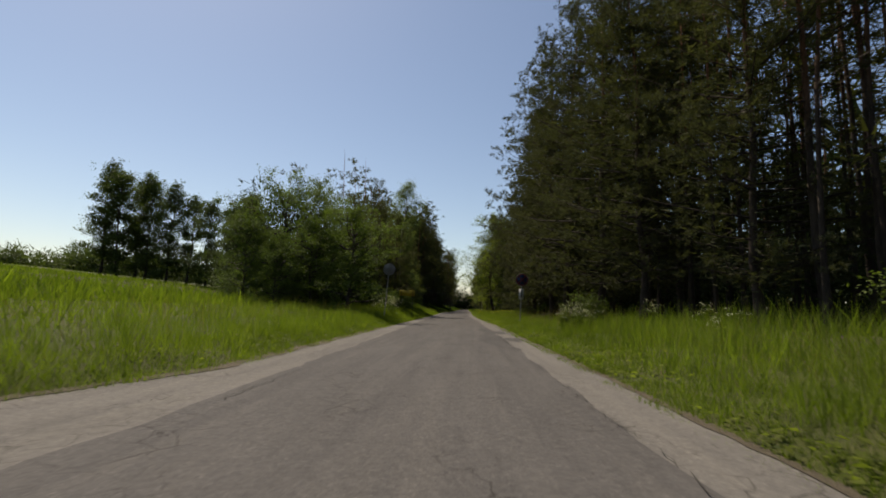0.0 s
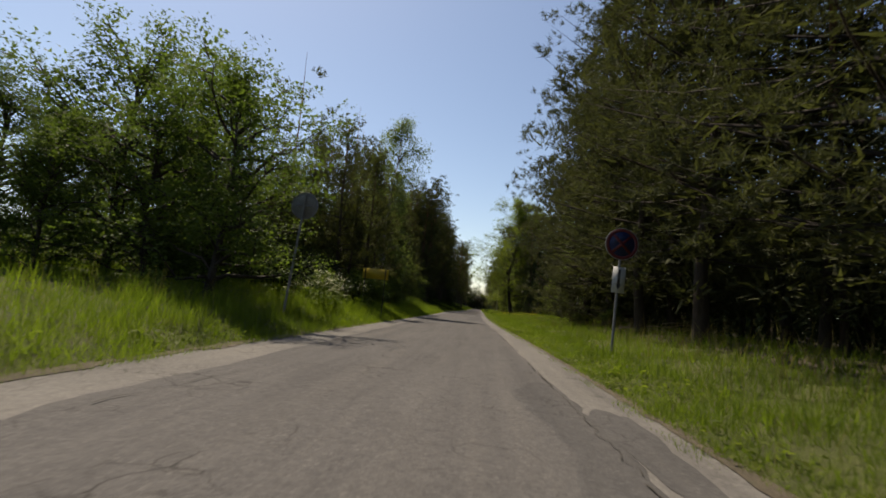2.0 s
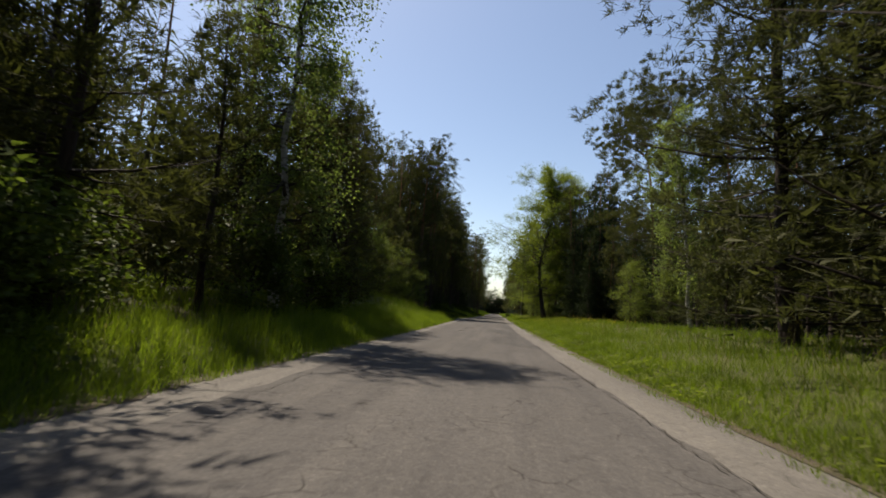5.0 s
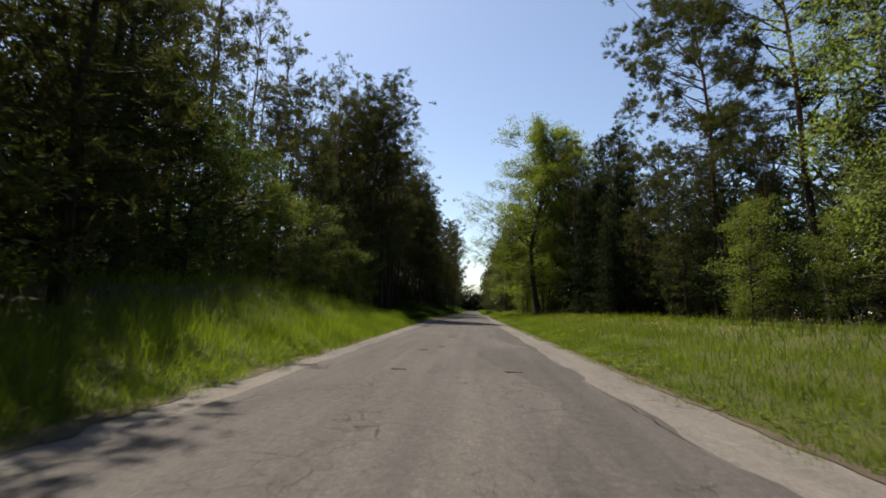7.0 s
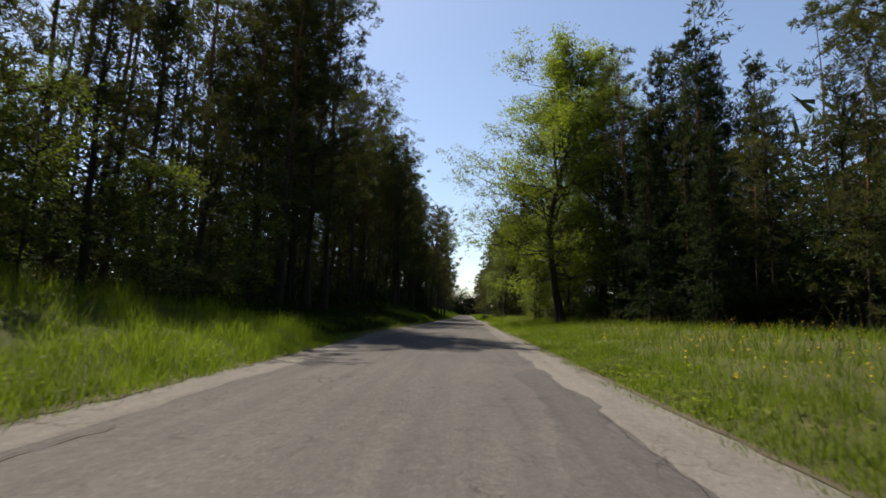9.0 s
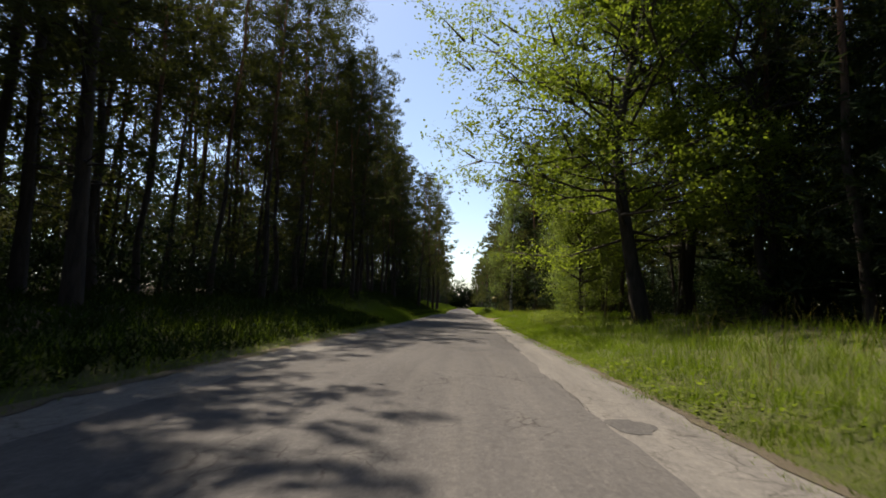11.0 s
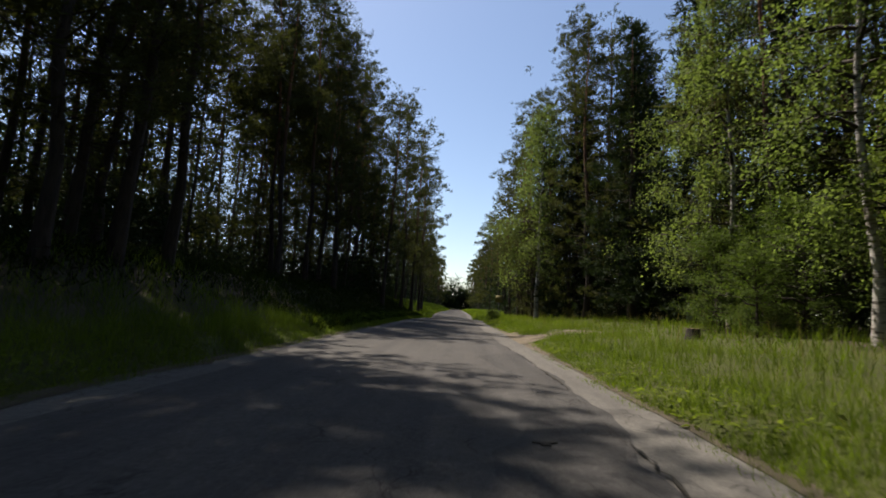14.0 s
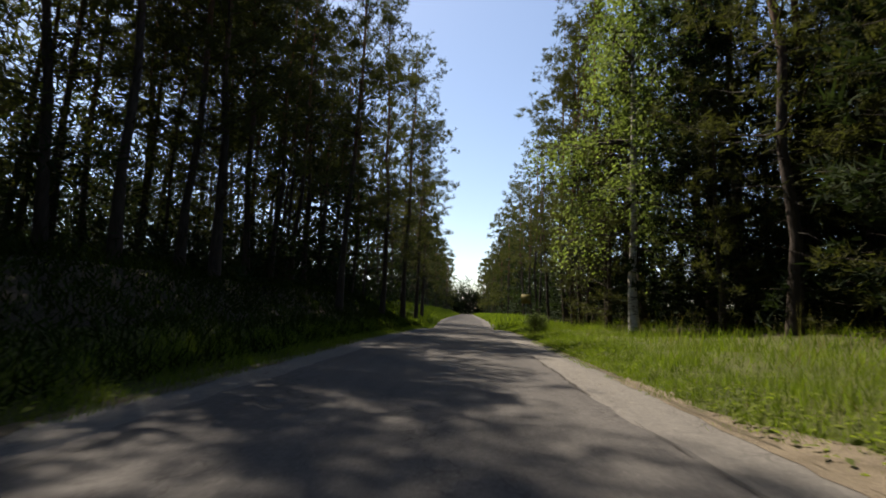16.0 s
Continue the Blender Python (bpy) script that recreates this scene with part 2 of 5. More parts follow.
# ---- mesh helpers ----
class Build:
    """Collects vertices and faces in arrays, and makes one mesh of them."""

    def __init__(self):
        self.v, self.f, self.n = [], [], 0

    def add(self, v, f, mat=0):
        v, f = np.asarray(v, float), np.asarray(f, int)
        self.v.append(v)
        self.f.append((f + self.n, mat))
        self.n += len(v)

    def mesh(self, name, mats, smooth=False):
        me = bpy.data.meshes.new(name)
        if not self.v:
            return me
        v = np.concatenate(self.v)
        loops = np.concatenate([f.ravel() for f, _ in self.f])
        sizes = np.concatenate([np.full(len(f), f.shape[1]) for f, _ in self.f])
        mat = np.concatenate([np.full(len(f), k) for f, k in self.f])
        me.vertices.add(len(v))
        me.vertices.foreach_set("co", v.ravel())
        me.loops.add(len(loops))
        me.loops.foreach_set("vertex_index", loops.astype(np.int32))
        me.polygons.add(len(sizes))
        me.polygons.foreach_set("loop_start", np.concatenate([[0], np.cumsum(sizes)[:-1]]).astype(np.int32))
        me.polygons.foreach_set("material_index", mat.astype(np.int32))
        if smooth:
            me.polygons.foreach_set("use_smooth", np.ones(len(sizes), bool))
        for m in mats:
            me.materials.append(m)
        me.update(calc_edges=True)
        me.validate()
        return me

    def tube(self, pts, radii, sides=6, mat=0, cap=False):
        pts, radii = np.asarray(pts, float), np.asarray(radii, float)
        d = np.gradient(pts, axis=0)
        d /= np.linalg.norm(d, axis=1)[:, None] + 1e-9
        ref = np.where(np.abs(d[:, 2:3]) > 0.9, [[1.0, 0, 0]], [[0, 0, 1.0]])
        u = np.cross(d, ref)
        u /= np.linalg.norm(u, axis=1)[:, None] + 1e-9
        w = np.cross(d, u)
        a = np.arange(sides) * 2 * np.pi / sides
        ring = pts[:, None] + radii[:, None, None] * (np.cos(a)[None, :, None] * u[:, None] + np.sin(a)[None, :, None] * w[:, None])
        k = np.arange(len(pts) - 1)[:, None] * sides
        j = np.arange(sides)[None]
        j2 = (j + 1) % sides
        f = np.stack([k + j, k + j2, k + sides + j2, k + sides + j], -1).reshape(-1, 4)
        self.add(ring.reshape(-1, 3), f, mat)
        if cap:
            self.add(ring[-1], np.arange(sides)[None], mat)

    def leaves(self, p, d, side, length, width, mat=0):
        """Pointed oval leaves, slightly folded along the middle."""
        length, width = np.asarray(length)[:, None], np.asarray(width)[:, None]
        up = np.cross(side, d)
        v = np.stack([p, p + d * length * 0.45 + side * width * 0.5 + up * width * 0.12, p + d * length, p + d * length * 0.45 - side * width * 0.5 + up * width * 0.12], 1)
        k = np.arange(len(p))[:, None] * 4
        self.add(v.reshape(-1, 3), k + np.arange(4)[None], mat)

    def blades(self, p, d, side, length, width, mat=0):
        """Tapering leaves or needles: foot p, unit direction d, unit side, arrays of length and width."""
        length, width = np.asarray(length)[:, None], np.asarray(width)[:, None]
        v = np.stack([p + side * width * 0.5, p - side * width * 0.5, p + d * length], 1)
        k = np.arange(len(p))[:, None] * 3
        self.add(v.reshape(-1, 3), k + np.arange(3)[None], mat)


def unit(v):
    return v / (np.linalg.norm(v, axis=-1, keepdims=True) + 1e-9)


def part(name, data, parent, label=""):
    ob = new(name, data)
    ob.parent = parent
    if label:
        tagged(ob, label)
    return ob


def base(name, label, category, group=""):
    return tagged(new(name), label, category, group)


# ---- lie of the land ----
def asphalt_right(y):
    return np.interp(y, [0, 20, 35, 60, 90, 113.2, 113.9, 115.6, 119.0, 124, 127.6, 128.3, 130.2, 131.0, 200], [1.42, 1.18, 0.95, 0.30, 0.22, 0.34, 0.54, 0.60, 0.55, 0.40, 0.30, 0.48, 0.50, 0.32, 0.40])


def grass_right(y):
    return np.interp(y, [0, 30, 60, 90, 113, 131, 200], [2.18, 1.75, 1.05, 1.05, 1.12, 1.15, 1.25])


def asphalt_left(y):
    return np.interp(y, [0, 10, 35, 60, 90, 130, 150, 162, 200], [-2.42, -2.62, -3.1, -3.72, -4.05, -3.85, -3.5, -3.55, -3.9])


def grass_left(y):
    return np.interp(y, [-20, 3, 7, 30, 62, 92, 118, 142, 150, 162, 200], [-5.0, -4.5, -3.5, -3.9, -4.25, -4.95, -4.5, -4.5, -4.0, -4.1, -4.6])


def step(x, a, b):
    t = np.clip((x - a) / (b - a), 0, 1)
    return t * t * (3 - 2 * t)


def dip(y):
    """Past a low crest the road and the land beside it sink into a shallow hollow."""
    return -0.40 * np.exp(-((np.asarray(y, float) - 167) / 9) ** 2)


def swell(x, y):
    return 0.05 * np.sin(x * 1.3 + 0.7 * np.sin(y * 0.9)) * np.sin(y * 1.1 + 1.3) + 0.03 * np.sin(x * 3.1 + y * 2.3)


def height(x, y):
    """Height of the ground: level under the road, a low bank on its right, field and forest bank on its left."""
    x, y = np.asarray(x, float), np.asarray(y, float)
    dr, dl = x - grass_right(y), grass_left(y) - x
    right = 0.04 + 0.30 * step(dr, 0.0, 2.2) + 0.35 * step(dr, 2.0, 6.5) + 0.02 * np.maximum(dr - 8, 0)
    field = 0.05 + 0.22 * step(dl, 0, 1.4) + 0.072 * np.clip(dl - 1, 0, 110)
    bank = (0.05 + 0.35 * step(dl, 0, 1.6) + 0.40 * step(dl, 1.5, 5) + 0.75 * np.exp(-((y - 70) / 9) ** 2) * step(dl, 1, 4)
            + 1.0 * step(y, 104, 124) * step(dl, 1.2, 5.0) + 0.01 * np.maximum(dl - 6, 0))
    k = step(y, 24, 40) * (1 - step(dl, 20, 38) * (1 - step(y, 120, 170)))
    left = field * (1 - k) + bank * k
    right = right - 0.044 + 0.04 * step(dr, 0.1, 0.5)
    left = left - 0.054 + 0.05 * step(dl, 0.1, 0.6)
    h = np.where(dr > 0.1, right, np.where(dl > 0.1, left, -0.05))
    rough = step(np.maximum(dr, dl), 0.2, 1.5)
    return h + swell(x, y) * rough + dip(y)


def ground():
    xs = np.concatenate([-np.geomspace(900, 16, 26), np.arange(-15, -6.2, 0.6), np.arange(-6.0, 3.01, 0.15), np.arange(3.5, 15.1, 0.6), np.geomspace(16, 900, 26)])
    ys = np.concatenate([[-300, -120, -50, -25], np.arange(-12, 150, 1.0), np.arange(150, 200, 2.0), np.arange(200, 340, 4.0), np.geomspace(345, 3000, 14)])
    X, Y = np.meshgrid(xs, ys)
    Z = height(X, Y)
    nx, ny = len(xs), len(ys)
    i = np.arange(ny - 1)[:, None] * nx + np.arange(nx - 1)[None]
    f = np.stack([i, i + 1, i + nx + 1, i + nx], -1).reshape(-1, 4)
    b = Build()
    b.add(np.stack([X, Y, Z], -1).reshape(-1, 3), f)
    me = b.mesh("ground", [M_GROUND, M_LITTER], True)
    c = np.zeros(len(me.polygons) * 3)
    me.polygons.foreach_get("center", c)
    c = c.reshape(-1, 3)
    wood = ((c[:, 0] > wood_right(c[:, 1]) - 0.6) & (c[:, 1] > 4)) | ((c[:, 0] < wood_left(c[:, 1]) + 0.6) & (c[:, 1] > 40)) | ((c[:, 0] < grass_left(c[:, 1]) - 2.0) & (c[:, 1] > 88))
    wood &= (c[:, 0] < 45) & (c[:, 0] > -45) & (c[:, 1] < 345)
    me.polygons.foreach_set("material_index", wood.astype(np.int32))
    return tagged(new("ground", me), "green roadside meadow turning to brown litter under the trees", "ground", kind="structure")


def wood_right(y):
    """Where the forest begins to the right of the road."""
    return np.interp(y, [0, 12, 30, 42, 48, 54, 66, 78, 90, 98, 108, 118, 126, 134, 145, 200], [8.5, 7.5, 6.3, 6.5, 6.6, 10.0, 11.0, 11.0, 9.5, 7.0, 7.5, 7.0, 7.0, 7.5, 5.5, 5.6])


def wood_left(y):
    return np.interp(y, [40, 50, 62, 75, 91, 98, 104, 119, 127, 134, 142, 150, 200], [-7.5, -7.2, -8.2, -9.2, -9.8, -11.3, -10.4, -8.4, -10.6, -9.8, -8.6, -8.4, -8.8])


def strip(name, left, right, y0, y1, z, mat, label, category, jag=0.0, seed=0, stepy=0.5, across=6, crown=0.0, drape=False, on_road=False):
    ys = np.arange(y0, y1 + 0.01, stepy)
    rng = np.random.default_rng(seed)
    jl = jag * (rng.standard_normal(len(ys)) * 0.5 + np.sin(ys * 1.7 + seed) * 0.5)
    jr = jag * (rng.standard_normal(len(ys)) * 0.5 + np.sin(ys * 2.1 + 2 * seed) * 0.5)
    l, r = left(ys) + jl, right(ys) + jr
    u = np.linspace(0, 1, across + 1)
    X = l[:, None] + (r - l)[:, None] * u[None]
    Y = np.repeat(ys[:, None], across + 1, 1)
    Z = z + crown * (1 - (2 * u - 1) ** 2)[None] + dip(Y)
    if on_road:
        k = np.clip((X - asphalt_left(Y)) / (asphalt_right(Y) - asphalt_left(Y)), 0, 1)
        Z = z + 0.012 * (1 - (2 * k - 1) ** 2)
        Z[:, [0, -1]] -= 0.012
        Z[[0, -1]] -= 0.012
    if drape:
        Z = np.maximum(Z * (u > 0), height(X, Y) + 0.022) - 0.002
    n = across + 1
    i = np.arange(len(ys) - 1)[:, None] * n + np.arange(across)[None]
    b = Build()
    b.add(np.stack([X, Y, Z], -1).reshape(-1, 3), np.stack([i, i + 1, i + n + 1, i + n], -1).reshape(-1, 4))
    return tagged(new(name, b.mesh(name, [mat], True)), label, category, kind="structure")


# ---- road ----
ground()
strip("verge_soil", lambda y: grass_left(y) - 0.45, lambda y: grass_left(y) + 0.10, -30, 170, 0.002, M_SOIL,
      "brown bare soil along the edge of the grass", "soil", 0.09, 7, 0.3, 2)
strip("verge_soil", lambda y: grass_right(y) + 0.02, lambda y: grass_right(y) + 0.32, -30, 170, 0.002, M_SOIL,
      "brown bare soil along the edge of the grass", "soil", 0.035, 8, 0.3, 2)
strip("shoulder", lambda y: grass_left(y) - 0.25, lambda y: grass_right(y) + 0.25, -30, 420, -0.006, M_SHOULDER,
      "pale worn gravel shoulder along the old road", "road shoulder", 0.06, 3)
strip("road", asphalt_left, asphalt_right, -30, 420, 0.0, M_ASPHALT, "grey-brown worn asphalt of a narrow forest road", "road", 0.05, 1, 0.4, 8, 0.012)

# ---- trees ----
def spray(b, rng, c, out, m, ln, wd, mat=0, up=0.45, wild=0.75):
    """Tufts of needles: m blades fanning out from every point of c."""
    n = len(c)
    d = unit(np.repeat(out, m, 0) * 0.7 + np.array([0, 0, up]) + rng.standard_normal((n * m, 3)) * wild)
    p = np.repeat(c, m, 0) + rng.standard_normal((n * m, 3)) * ln * 0.18
    s = unit(np.cross(d, rng.standard_normal((n * m, 3))))
    k = rng.uniform(0.65, 1.3, n * m)
    b.blades(p, d, s, ln * k, wd * k, mat)


def trunk_line(rng, h, wob, k=9):
    z = np.linspace(0, h, k)
    xy = np.cumsum(rng.standard_normal((k, 2)) * wob * h / k, 0)
    xy -= xy[0]
    return np.column_stack([xy, z])


def along(line, z):
    return np.column_stack([np.interp(z, line[:, 2], line[:, i]) for i in (0, 1, 2)])


def pine(seed, h, start, rad, limbs, per, ln, wd, r0, shape="round", sides=7, m=7, stubs=14, needles=None, wob=0.05, one_sided=0.0, core=4):
    rng = np.random.default_rng(seed)
    t, br, cr = Build(), Build(), Build()
    line = trunk_line(rng, h, wob)
    zz = line[:, 2] / h
    t.tube(line + [[0, 0, -0.15]] * (zz < 0.01)[:, None], r0 * ((1 - zz) ** 0.75 * 0.95 + 0.05) * (1 + 0.45 * np.exp(-zz * 25)), sides)
    u = np.sort(rng.uniform(0, 1, limbs)) ** 0.95
    z = h * (start + (0.985 - start) * u)
    for i in range(limbs):
        if shape == "round":
            f = np.sqrt(max(0.03, 1 - ((u[i] - 0.42) / 0.62) ** 2))
        elif shape == "full":
            f = 0.98 * (1 - u[i]) ** 0.55 * (0.55 + 0.45 * min(1, u[i] / 0.18 + 0.25)) + 0.08
        else:
            f = (1 - u[i]) ** 0.9 + 0.06
        a = rng.uniform(0, 2 * np.pi)
        L = rad * f * rng.uniform(0.6, 1.08) * (1 + one_sided * math.cos(a - np.pi))
        o = np.array([math.cos(a), math.sin(a), 0])
        el = {"round": 0.10 + 0.75 * u[i], "full": 0.02 + 0.8 * u[i] ** 1.5, "cone": -0.25 + 0.6 * u[i] ** 2}[shape] + rng.normal(0, 0.14)
        s = np.linspace(0, 1, 4)
        foot = along(line, np.array([z[i]]))[0]
        bend = rng.normal(0, 0.16) * L
        side = np.array([-o[1], o[0], 0])
        pts = foot + o * L * s[:, None] * math.cos(el) + side * (bend * s ** 2)[:, None]
        pts[:, 2] += L * (np.sin(el) * s + 0.18 * s ** 2.5)
        br.tube(pts, (0.007 + 0.010 * L) * (1.02 - s), 3)
        n = max(3, int(per * L / rad * rng.uniform(0.7, 1.2)))
        q = 1.04 - (0.62 if shape == "round" else 0.78) * rng.uniform(0, 1, n) ** (1.5 if shape == "round" else 1.0)
        c = np.column_stack([np.interp(q, s, pts[:, k]) for k in range(3)])
        spread = (0.16 + 0.16 * L) * (0.45 + 0.55 * q)[:, None]
        c = c + side * rng.standard_normal((n, 1)) * spread + np.array([0, 0, 1]) * rng.standard_normal((n, 1)) * spread * 0.40
        pads = max(2, n // (7 if shape == "round" else 6 if shape == "full" else 3))
        c = c[rng.integers(0, pads, n)] + rng.standard_normal((n, 3)) * [0.17, 0.17, 0.09]
        spray(cr, rng, c, np.repeat(o[None], n, 0), m, ln, wd)
        if L > 0.5:
            k = core
            q = rng.uniform(0.05, 0.62, k)
            c = np.column_stack([np.interp(q, s, pts[:, j]) for j in range(3)]) + rng.standard_normal((k, 3)) * 0.10 * L
            d = unit(o + side * rng.normal(0, 0.7, (k, 1)) + rng.standard_normal((k, 3)) * 0.35)
            w = unit(np.cross(d, [0, 0, 1.0] + rng.standard_normal((k, 3)) * 0.6))
            bl = (0.20 + 0.035 * L) * rng.uniform(0.7, 1.3, k)
            cr.blades(c - d * bl[:, None] * 0.5, d, w, bl, bl * 0.18, 0)
    for i in range(stubs):
        zi = h * rng.uniform(0.12, max(0.2, start + 0.1))
        a = rng.uniform(0, 2 * np.pi)
        L = rng.uniform(0.4, 1.9)
        p0 = along(line, np.array([zi]))[0]
        tip = p0 + [math.cos(a) * L, math.sin(a) * L, rng.uniform(-0.35, 0.25) * L]
        br.tube([p0, (p0 + tip) / 2 + [0, 0, 0.06], tip], [0.022, 0.014, 0.004], 3)
    return (t.mesh("pine_trunk", [M_BARK], True), br.mesh("pine_limbs", [M_TWIG]), cr.mesh("pine_crown", [needles or M_NEEDLE]))


def leafy(seed, h, rad, start, limbs, per, leaf, r0, mat, mbark, squash=0.75, trunk_top=0.8, droop=0.0, clump=0.55, wob=0.07, one_sided=0.0, thin=1.0, rise=0.75, fill=9, subs=3, limb=1.0, bow=()):
    """A broadleaf tree: limbs with side limbs, and leaves in clumps round their ends."""
    rng = np.random.default_rng(seed)
    t, br, cr = Build(), Build(), Build()
    line = trunk_line(rng, h * trunk_top, wob)
    zz = line[:, 2] / (h * trunk_top)
    if bow:
        line[:, 0] += np.interp(zz, *bow)
    t.tube(line - [[0, 0, 0.15]] * (zz < 0.01)[:, None], r0 * ((1 - zz) ** 0.8 * 0.93 + 0.07) * (1 + 0.5 * np.exp(-zz * 22)), 9)
    centres, outs = [], []
    for i in range(limbs):
        u = (i + rng.uniform(0, 1)) / limbs
        z = h * (start + (trunk_top * 0.99 - start) * u)
        zc = (start + (1 - start) * u - start) / (1 - start)
        f = math.sqrt(max(0.06, 1 - ((zc - 0.38) / 0.68) ** 2))
        a = i * 2.4 + rng.normal(0, 0.5)
        L = rad * f * rng.uniform(0.55, 1.28) * (1 + one_sided * math.cos(a - np.pi))
        el = 0.18 + rise * u + rng.normal(0, 0.15)
        o = np.array([math.cos(a), math.sin(a), 0])
        s = np.linspace(0, 1, 6)
        foot = along(line, np.array([z]))[0]
        side = np.array([-o[1], o[0], 0])
        pts = foot + o * L * s[:, None] * math.cos(el) + side * (rng.normal(0, 0.18) * L * s ** 2)[:, None]
        pts[:, 2] += L * math.sin(el) * s * thin - droop * L * s ** 2
        pts[1:-1] += rng.standard_normal((4, 3)) * 0.05 * L
        br.tube(pts, limb * (0.012 + 0.020 * L * thin) * (1.03 - s), 4)
        for j in range(subs):
            q = rng.uniform(0.30, 0.98)
            p = np.array([np.interp(q, s, pts[:, k]) for k in range(3)])
            d = unit(o + side * rng.normal(0, 0.9) + np.array([0, 0, rng.uniform(-0.2, 0.7) - droop]))
            l2 = L * rng.uniform(0.22, 0.48)
            e = p + d * l2
            br.tube([p, (p + e) / 2 + [0, 0, 0.05 * l2], e], [0.010 + 0.008 * L, 0.009, 0.004], 3)
            centres += [e, (p + e) / 2, p + d * l2 * 0.75]
            outs += [d, d, d]
        centres += [pts[-1], pts[3]]
        outs += [o, o]
    c, o = np.array(centres), np.array(outs)
    keep = c[:, 2] < h * 1.02
    c, o = c[keep], o[keep]
    n = len(c)
    r = clump * rng.uniform(0.6, 1.3, n)
    tufts = max(2, per // 9)
    t0 = np.repeat(c, tufts, 0) + rng.standard_normal((n * tufts, 3)) * np.repeat(r, tufts)[:, None] * [0.55, 0.55, 0.55 * squash]
    if droop:
        t0[:, 2] -= rng.exponential(droop * 1.2, n * tufts)
    o = np.repeat(o, tufts, 0)
    k = 9
    size = (0.9 * leaf + 0.05) * rng.uniform(0.7, 1.3, (n * tufts, 1))
    p = np.repeat(t0, k, 0) + rng.standard_normal((len(t0) * k, 3)) * np.repeat(size, k, 0) * [1, 1, 0.6 if not droop else 1.8]
    n, k = len(p), len(p)
    d = unit(np.repeat(o, 9, 0) * 0.5 + rng.standard_normal((n, 3)) * [0.8, 0.8, 0.45] - [0, 0, 0.3 + droop])
    s = unit(np.cross(d, np.array([0, 0, 1.0]) + rng.standard_normal((n, 3)) * 0.55))
    q = rng.uniform(0.65, 1.3, n)
    cr.leaves(p, d, s, leaf * q, leaf * 0.62 * q, 0)
    inner = np.repeat(np.column_stack([c[:, 0] * 0.72, c[:, 1] * 0.72, c[:, 2]]), fill, 0)
    k = len(inner)
    inner = inner + rng.standard_normal((k, 3)) * clump * 0.5
    d = unit(rng.standard_normal((k, 3)) * [1, 1, 0.5])
    w = unit(np.cross(d, [0, 0, 1.0] + rng.standard_normal((k, 3)) * 0.7))
    bl = leaf * rng.uniform(1.2, 1.8, k)
    cr.blades(inner, d, w, bl, bl * 0.6, 0)
    return (t.mesh("trunk", [mbark], True), br.mesh("limbs", [mbark if mbark is not M_BIRCH else M_BARK_DARK]), cr.mesh("crown", [mat]))


def plant(name, data, x, y, scale=1.0, turn=None, lean=(0, 0), label="", category="tree", group="", sink=0.05):
    e = base(name, label, category, group)
    rz = RNG.uniform(0, 360) if turn is None else turn
    e.matrix_basis = pose(x, y, float(height(x, y)) - sink, lean[0], lean[1], 0) @ pose(0, 0, 0, 0, 0, rz) @ Matrix.Diagonal((scale, scale, scale, 1))
    for nm, me in zip(("trunk", "branchwork", "crown"), data):
        if len(me.vertices):
            tagged(part(nm, me, e), kind="" if nm == "trunk" else "stuff")
    return e


RNG = np.random.default_rng(11)
PINE_FULL = [pine(21 + i, 16.0, 0.09, 4.3, 135, 44, 0.165, 0.021, 0.13, "full", needles=M_NEEDLE_WARM, stubs=8, m=15, core=40) for i in range(2)]
PINE_MID = [pine(31 + i, 10.5, 0.05, 2.9, 88, 16, 0.22, 0.034, 0.12, "full", stubs=4, m=10, core=18) for i in range(2)]
PINE_TALL = [pine(41 + i, 20.0, 0.40, 3.0, 48, 34, 0.22, 0.030, 0.135, "round", stubs=24, m=12, core=20) for i in range(2)]
PINE_EDGE = [pine(61 + i, 18.5, 0.16, 3.1, 62, 33, 0.21, 0.032, 0.145, "round", stubs=16, m=11, core=40) for i in range(2)]
PINE_BACK = [pine(71 + i, 19.5, 0.22 + 0.16 * i, 2.8, 44, 14, 0.30, 0.048, 0.14, "round", stubs=12, m=9, core=10) for i in range(2)]
PINE_YOUNG = [pine(81 + i, 8.5, 0.06, 1.9, 56, 18, 0.24, 0.030, 0.09, "full", stubs=0, m=12, core=10) for i in range(2)]
PINE_POLE = [pine(85 + i, 18.5, 0.60, 1.9, 24, 12, 0.26, 0.042, 0.085, "round", stubs=22, m=9, core=8, wob=0.035) for i in range(3)]
PINE_OLD = pine(97, 19.0, 0.36, 5.0, 60, 100, 0.25, 0.036, 0.20, "round", stubs=16, m=14, core=26, one_sided=0.3, wob=0.07)
SPRUCE = [pine(91 + i, 14.5, 0.03, 3.2, 150, 20, 0.28, 0.056, 0.17, "cone", needles=M_SPRUCE, stubs=0, wob=0.015, m=9, core=20) for i in range(2)]
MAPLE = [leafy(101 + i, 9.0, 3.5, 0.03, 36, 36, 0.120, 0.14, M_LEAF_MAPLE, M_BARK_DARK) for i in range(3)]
GROVE = [leafy(105 + i, 14.0, 2.4, 0.05, 34, 27, 0.21, 0.16, M_LEAF_GROVE, M_BARK_DARK, clump=0.7, trunk_top=0.95) for i in range(3)]
OAK = leafy(121, 23.5, 5.9, 0.13, 96, 54, 0.135, 0.27, M_LEAF, M_BARK_DARK, clump=0.62, trunk_top=0.80, rise=0.85, fill=12, subs=4, limb=0.5, one_sided=-0.05, wob=0.03, bow=([0, 0.2, 0.42, 0.7, 1], [0, -0.75, -1.2, 0.2, 1.4]))
